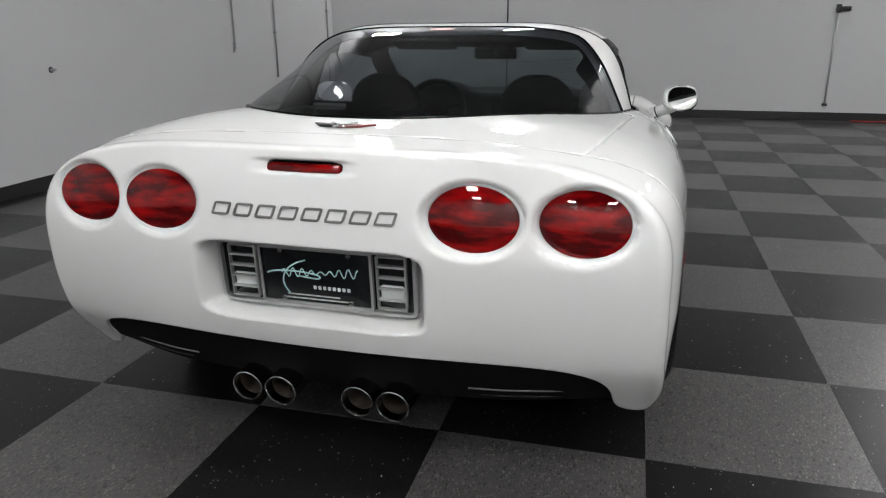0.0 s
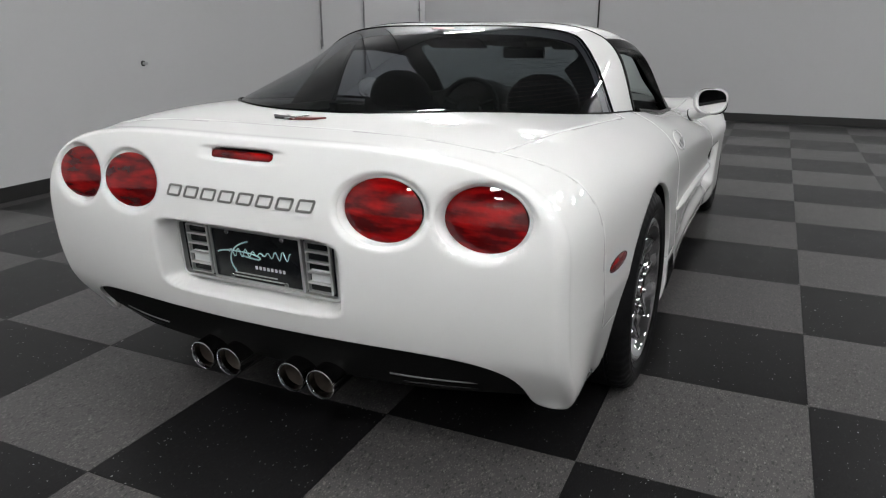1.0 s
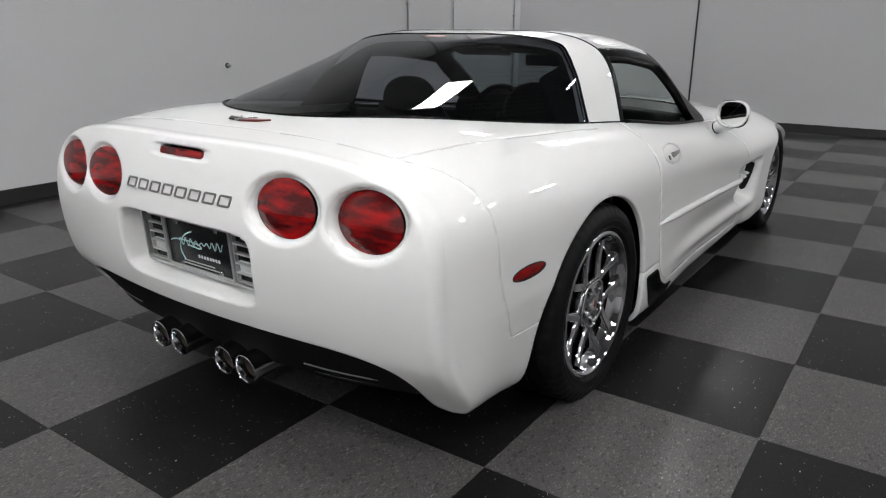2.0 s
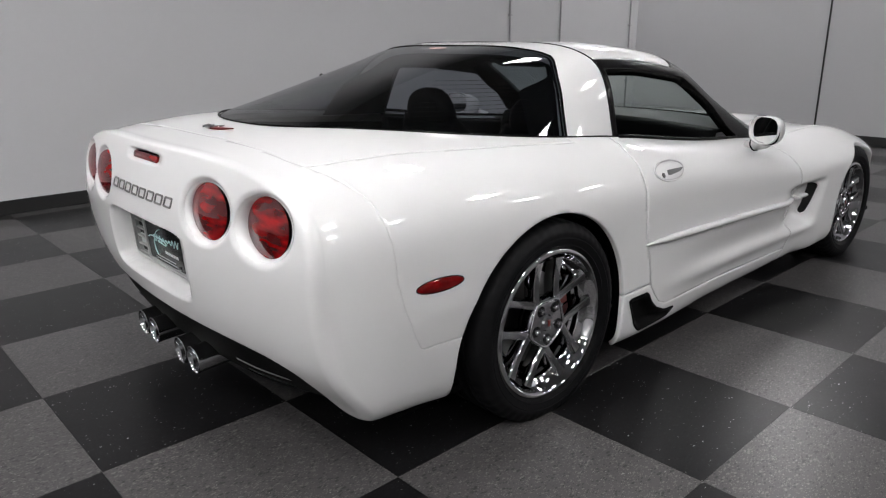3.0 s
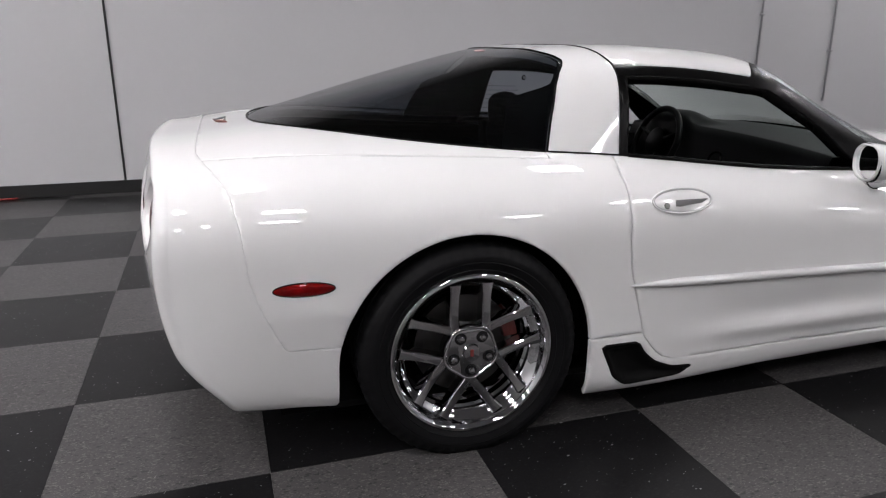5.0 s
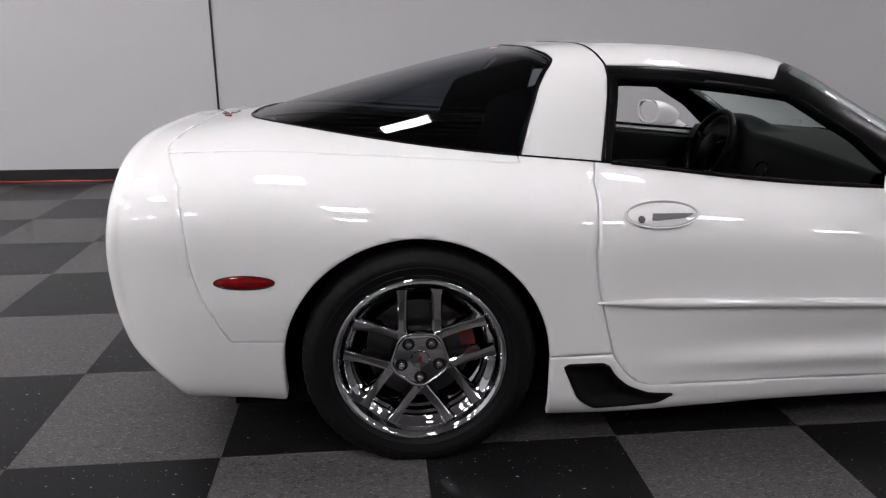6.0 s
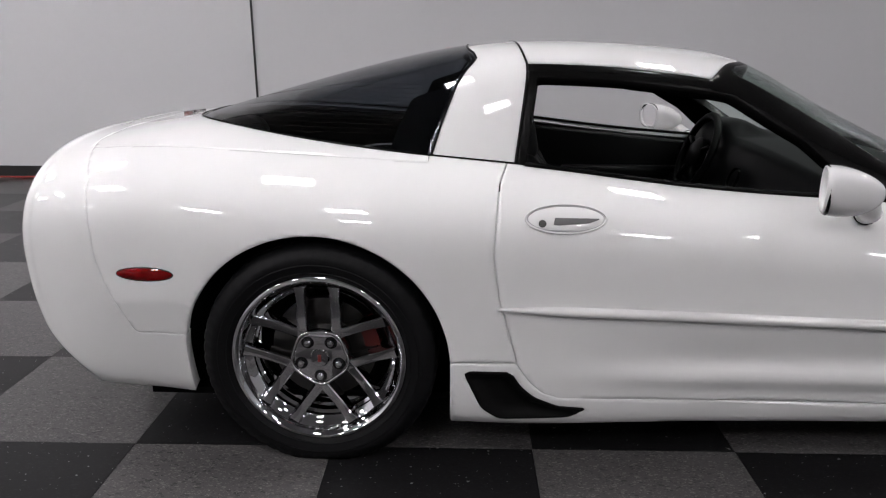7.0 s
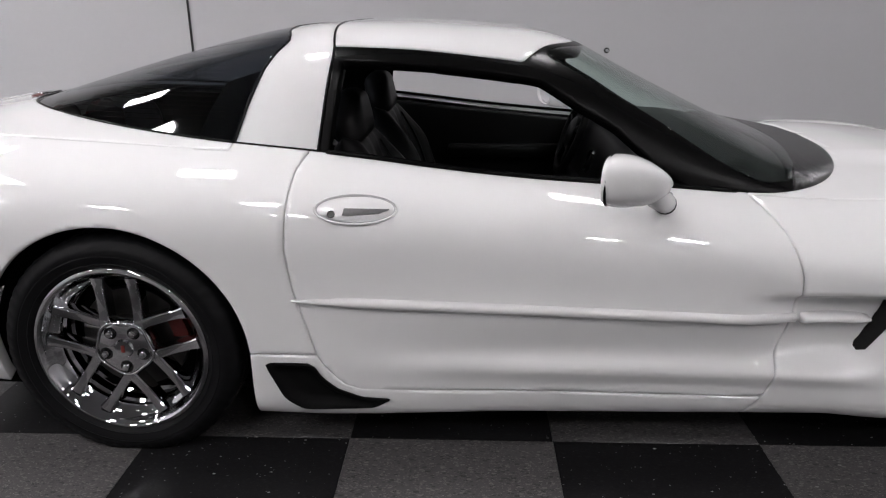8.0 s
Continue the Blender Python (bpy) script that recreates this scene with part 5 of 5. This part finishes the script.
def seat(x):
    s = new("seat")
    s.parent = car
    s.matrix_basis = pose(x, 0.97, 0.22)
    part("seat_base", cushion(0.50, 0.52, 0.18), LEATHER, s)
    lean = pose(0, -0.22, 0.12, 18)
    edge = lambda u, v: round_end(abs(u), 0.30) * round_end(v, 0.14)
    roll = lambda u, v: 0.075 * float(smooth(0.48, 0.80, abs(u))) * float(smooth(1.0, 0.55, v)) + 0.012 * math.cos(u * 5) - 0.02 * float(smooth(0.30, 0.1, abs(u)))
    b = pad(lambda v: 0.265 - 0.075 * float(smooth(0.5, 1.0, v)), 0.54, lambda u, v: (0.055 + roll(u, v)) * edge(u, v), lambda u, v: -0.060 * edge(u, v))
    b.transform(lean)
    part("backrest", b, LEATHER, s)
    for side in (1, -1):
        part("piping", tube([tuple(lean @ Vector((side * (0.265 - 0.075 * float(smooth(0.5, 1.0, v))) * 0.62, 0.055 + roll(0.62, v) + 0.003, 0.54 * v))) for v in np.linspace(0.05, 0.86, 20)], 0.004, 6), LEATHER, s)
    h = pad(lambda v: 0.155 * round_end(v, 0.75) + 0.004, 0.175, lambda u, v: 0.050 * round_end(abs(u), 0.45) * round_end(abs(2 * v - 1), 0.5), lambda u, v: -0.050 * round_end(abs(u), 0.45) * round_end(abs(2 * v - 1), 0.5))
    h.transform(lean @ pose(0, 0.005, 0.495, -8))
    part("headrest", h, LEATHER, s)
    return s


seat(0.34)
seat(-0.34)
part("console", block(-0.13, 0.13, 0.55, 1.42, 0.20, 0.52, 0.03, 3), LEATHER, car)
part("cargo_floor", block(-0.70, 0.70, -0.50, 0.56, 0.54, 0.56), CARPET, car)
part("bulkhead", block(-0.72, 0.72, 0.50, 0.53, 0.18, 0.74, 0.01), CARPET, car)
part("cabin_carpet", block(-0.72, 0.72, 0.50, 1.60, 0.17, 0.19), CARPET, car)

steer = new("steering_wheel")
steer.parent = car
steer.matrix_basis = pose(-0.35, 1.395, 0.727, 70, 0, 0)
part("wheel_rim", tube([(0.168 * math.cos(a), 0.168 * math.sin(a), 0) for a in np.linspace(0, 2 * math.pi, 49)[:-1]], 0.0155, 10, closed=True), LEATHER, steer)
part("horn_pad", lathe([(0.0001, 0.022), (0.05, 0.020), (0.07, 0.008), (0.068, -0.03), (0.03, -0.10), (0.0001, -0.11)], 28, "z"), DASH, steer)
for a in (20, 160, 235, 305):
    part("wheel_spoke", tube([(0.05 * math.cos(radians(a)), 0.05 * math.sin(radians(a)), 0.0), (0.172 * math.cos(radians(a)), 0.172 * math.sin(radians(a)), 0.0)], 0.012, 8), DASH, steer)
rear_mirror = new("cabin_mirror")
rear_mirror.parent = car
rear_mirror.matrix_basis = pose(0.02, 1.245, 1.040, 8, 0, 12)
part("mirror_case", block(-0.108, 0.108, 0.0, 0.035, -0.028, 0.028, 0.012, 3), BLACK_TRIM, rear_mirror)
part("mirror_glass", block(-0.101, 0.101, -0.002, 0.001, -0.022, 0.022), MIRROR, rear_mirror)
part("stem", tube([(0, 0.03, 0.005), (0, 0.05, 0.025), (0, 0.06, 0.04)], 0.008, 8), BLACK_TRIM, rear_mirror)
for side in (1, -1):
    b = block(side * 0.34 - 0.16, side * 0.34 + 0.16, 0, 0.12, 0, 0.016, 0.006)
    part("sun_visor", b, LEATHER, car).matrix_basis = pose(0, 1.13, 1.100, -20, 0, 0)

# dark lining under the roof and inside the hoop
roof_in = cabin.keep(lambda v: np.minimum(v[:, 1] - hatch_edge(v[:, 2]) + 0.02 + 0.12 * (1 - smooth(1.04, 1.10, v[:, 2])), 1.30 - v[:, 1])).keep(lambda v: np.maximum(v[:, 2] - roof_edge(v[:, 1]) + 0.02, roof_seam(v[:, 2]) + 0.02 - v[:, 1])).keep(lambda v: screen_top(np.abs(v[:, 0])) - 0.01 - v[:, 1])
hb = roof_in.bm()
for w in hb.verts:
    w.co -= w.normal * 0.034
part("headlining", hb, CARPET, car)
# dark printed border of the rear window and the seal round it
edge_glass = cabin.keep(lambda v: hatch_edge(v[:, 2]) - v[:, 1], 0.004).keep(lambda v: 0.014 - (hatch_edge(v[:, 2]) - v[:, 1]))
eb = edge_glass.bm()
for w in eb.verts:
    w.co -= w.normal * 0.006
part("window_border", eb, BLACK_GLOSS, car)
for z, q in ((0, 0),):
    pts = []
    for y in np.concatenate([-0.5648 + 0.3 * np.linspace(0, 1, 50) ** 2, np.linspace(-0.25, 0.31, 40)]):
        xb = float(footprint(y))
        pts.append((xb + 0.0005, y, float(body_top(xb, y)) + 0.0015))
    full = [(-x, y, zz) for x, y, zz in pts[::-1]] + pts
    part("window_seal", tube(full, 0.0035, 6), BLACK_TRIM, car)
ring = []
for i in range(161):
    u = -1 + 2 * i / 160
    best = None
    zz = None
    # follow the seam between glass and hoop round the roof
    for k in range(30):
        y = 0.314 if zz is None else float(hatch_edge(zz))
        xb = float(footprint(y)) * math.sin(u * math.pi / 2)
        zz = cabin_top(xb, y)
    ring.append((xb, y, zz))
roof_ring = []
for i in range(161):
    zz = None
    for k in range(30):
        y = 0.56 if zz is None else float(roof_seam(zz))
        xb = float(footprint(y)) * math.sin((-1 + i / 80) * math.pi / 2)
        zz = cabin_top(xb, y)
    roof_ring.append((xb, y, zz - 0.0015))
part("roof_seal", tube(roof_ring, 0.0038, 6), BLACK_TRIM, car)
part("hatch_seal", tube(ring, 0.0035, 6), BLACK_TRIM, car)
# heating wires in the rear glass
WIRE = material("heating_wire_brown", (0.055, 0.030, 0.018), 0.5)
for k in range(12):
    zk = 0.925 + 0.0125 * k
    row = []
    for y in np.linspace(-0.30 + 0.028 * k, 0.27, 18):
        xb = float(footprint(y))
        zb, zt = float(body_top(xb, y)), float(roof_line(y))
        if zk <= zb + 0.01 or zk >= zt - 0.02:
            continue
        row.append((cabin_half(y, (zk - zb) / (zt - zb)) - 0.008, y, zk))
    if len(row) > 3:
        for side in (1, -1):
            part("heating_wire", tube([(side * x, y, z) for x, y, z in row], 0.0007, 4), WIRE, car)

STICKER = material("pink_sticker", (0.62, 0.42, 0.42), 0.5)
sb = slab(ellipse(0.052, 0.013, 32), 0.001)
part("sticker", sb, STICKER, car, "small pale pink oval sticker").matrix_basis = pose(0.0, 0.335, cabin_top(0.0, 0.335) + 0.0012, 13)


# ---------------------------------------------------------------- floor tiles
def tile_mesh(name, mat):
    h, d = TILE / 2 - 0.0002, 0.006
    b = bmesh.new()
    e = 0.0005
    rings = [[b.verts.new((sx * (h - i), sy * (h - i), z)) for sx, sy in ((-1, -1), (1, -1), (1, 1), (-1, 1))] for i, z in ((0, -d), (0, -e), (e, 0))]
    for r0, r1 in zip(rings, rings[1:]):
        for j in range(4):
            b.faces.new((r0[j], r0[(j + 1) % 4], r1[(j + 1) % 4], r1[j]))
    b.faces.new(rings[-1])
    me = bpy.data.meshes.new(name)
    b.to_mesh(me)
    b.free()
    me.materials.append(mat)
    return me


TILES = (tile_mesh("grey_tile", TILE_GREY), tile_mesh("dark_tile", TILE_DARK))
rest = (bmesh.new(), bmesh.new())
count = 0
for i in range(-8, 15):
    for j in range(-11, 14):
        x, y = TX + TILE * (i + 0.5), TY + TILE * (j + 0.5)
        if x < WEST - 0.3 or x > EAST + 0.3 or y < SOUTH - 0.3 or y > NORTH + 0.3:
            continue
        kind = (i + j) % 2
        z = random.uniform(-0.0004, 0.0)
        turn = random.uniform(-0.08, 0.08)
        if -3.9 < x < 3.2 and -2.3 < y < 7.6 and count < 300:
            tile = new("tile", TILES[kind])
            tile.parent = floor
            tile.matrix_basis = pose(x, y, z, 0, 0, turn)
            count += 1
        else:
            rest[kind].from_mesh(TILES[kind])
            bmesh.ops.transform(rest[kind], matrix=pose(x, y, z, 0, 0, turn), verts=rest[kind].verts[-12:])
for b, mat, label in ((rest[0], TILE_GREY, "grey"), (rest[1], TILE_DARK, "black")):
    tagged(link("far_tiles", b, mat, floor, flat=True), label + " vinyl tiles further off on the floor", kind="stuff")
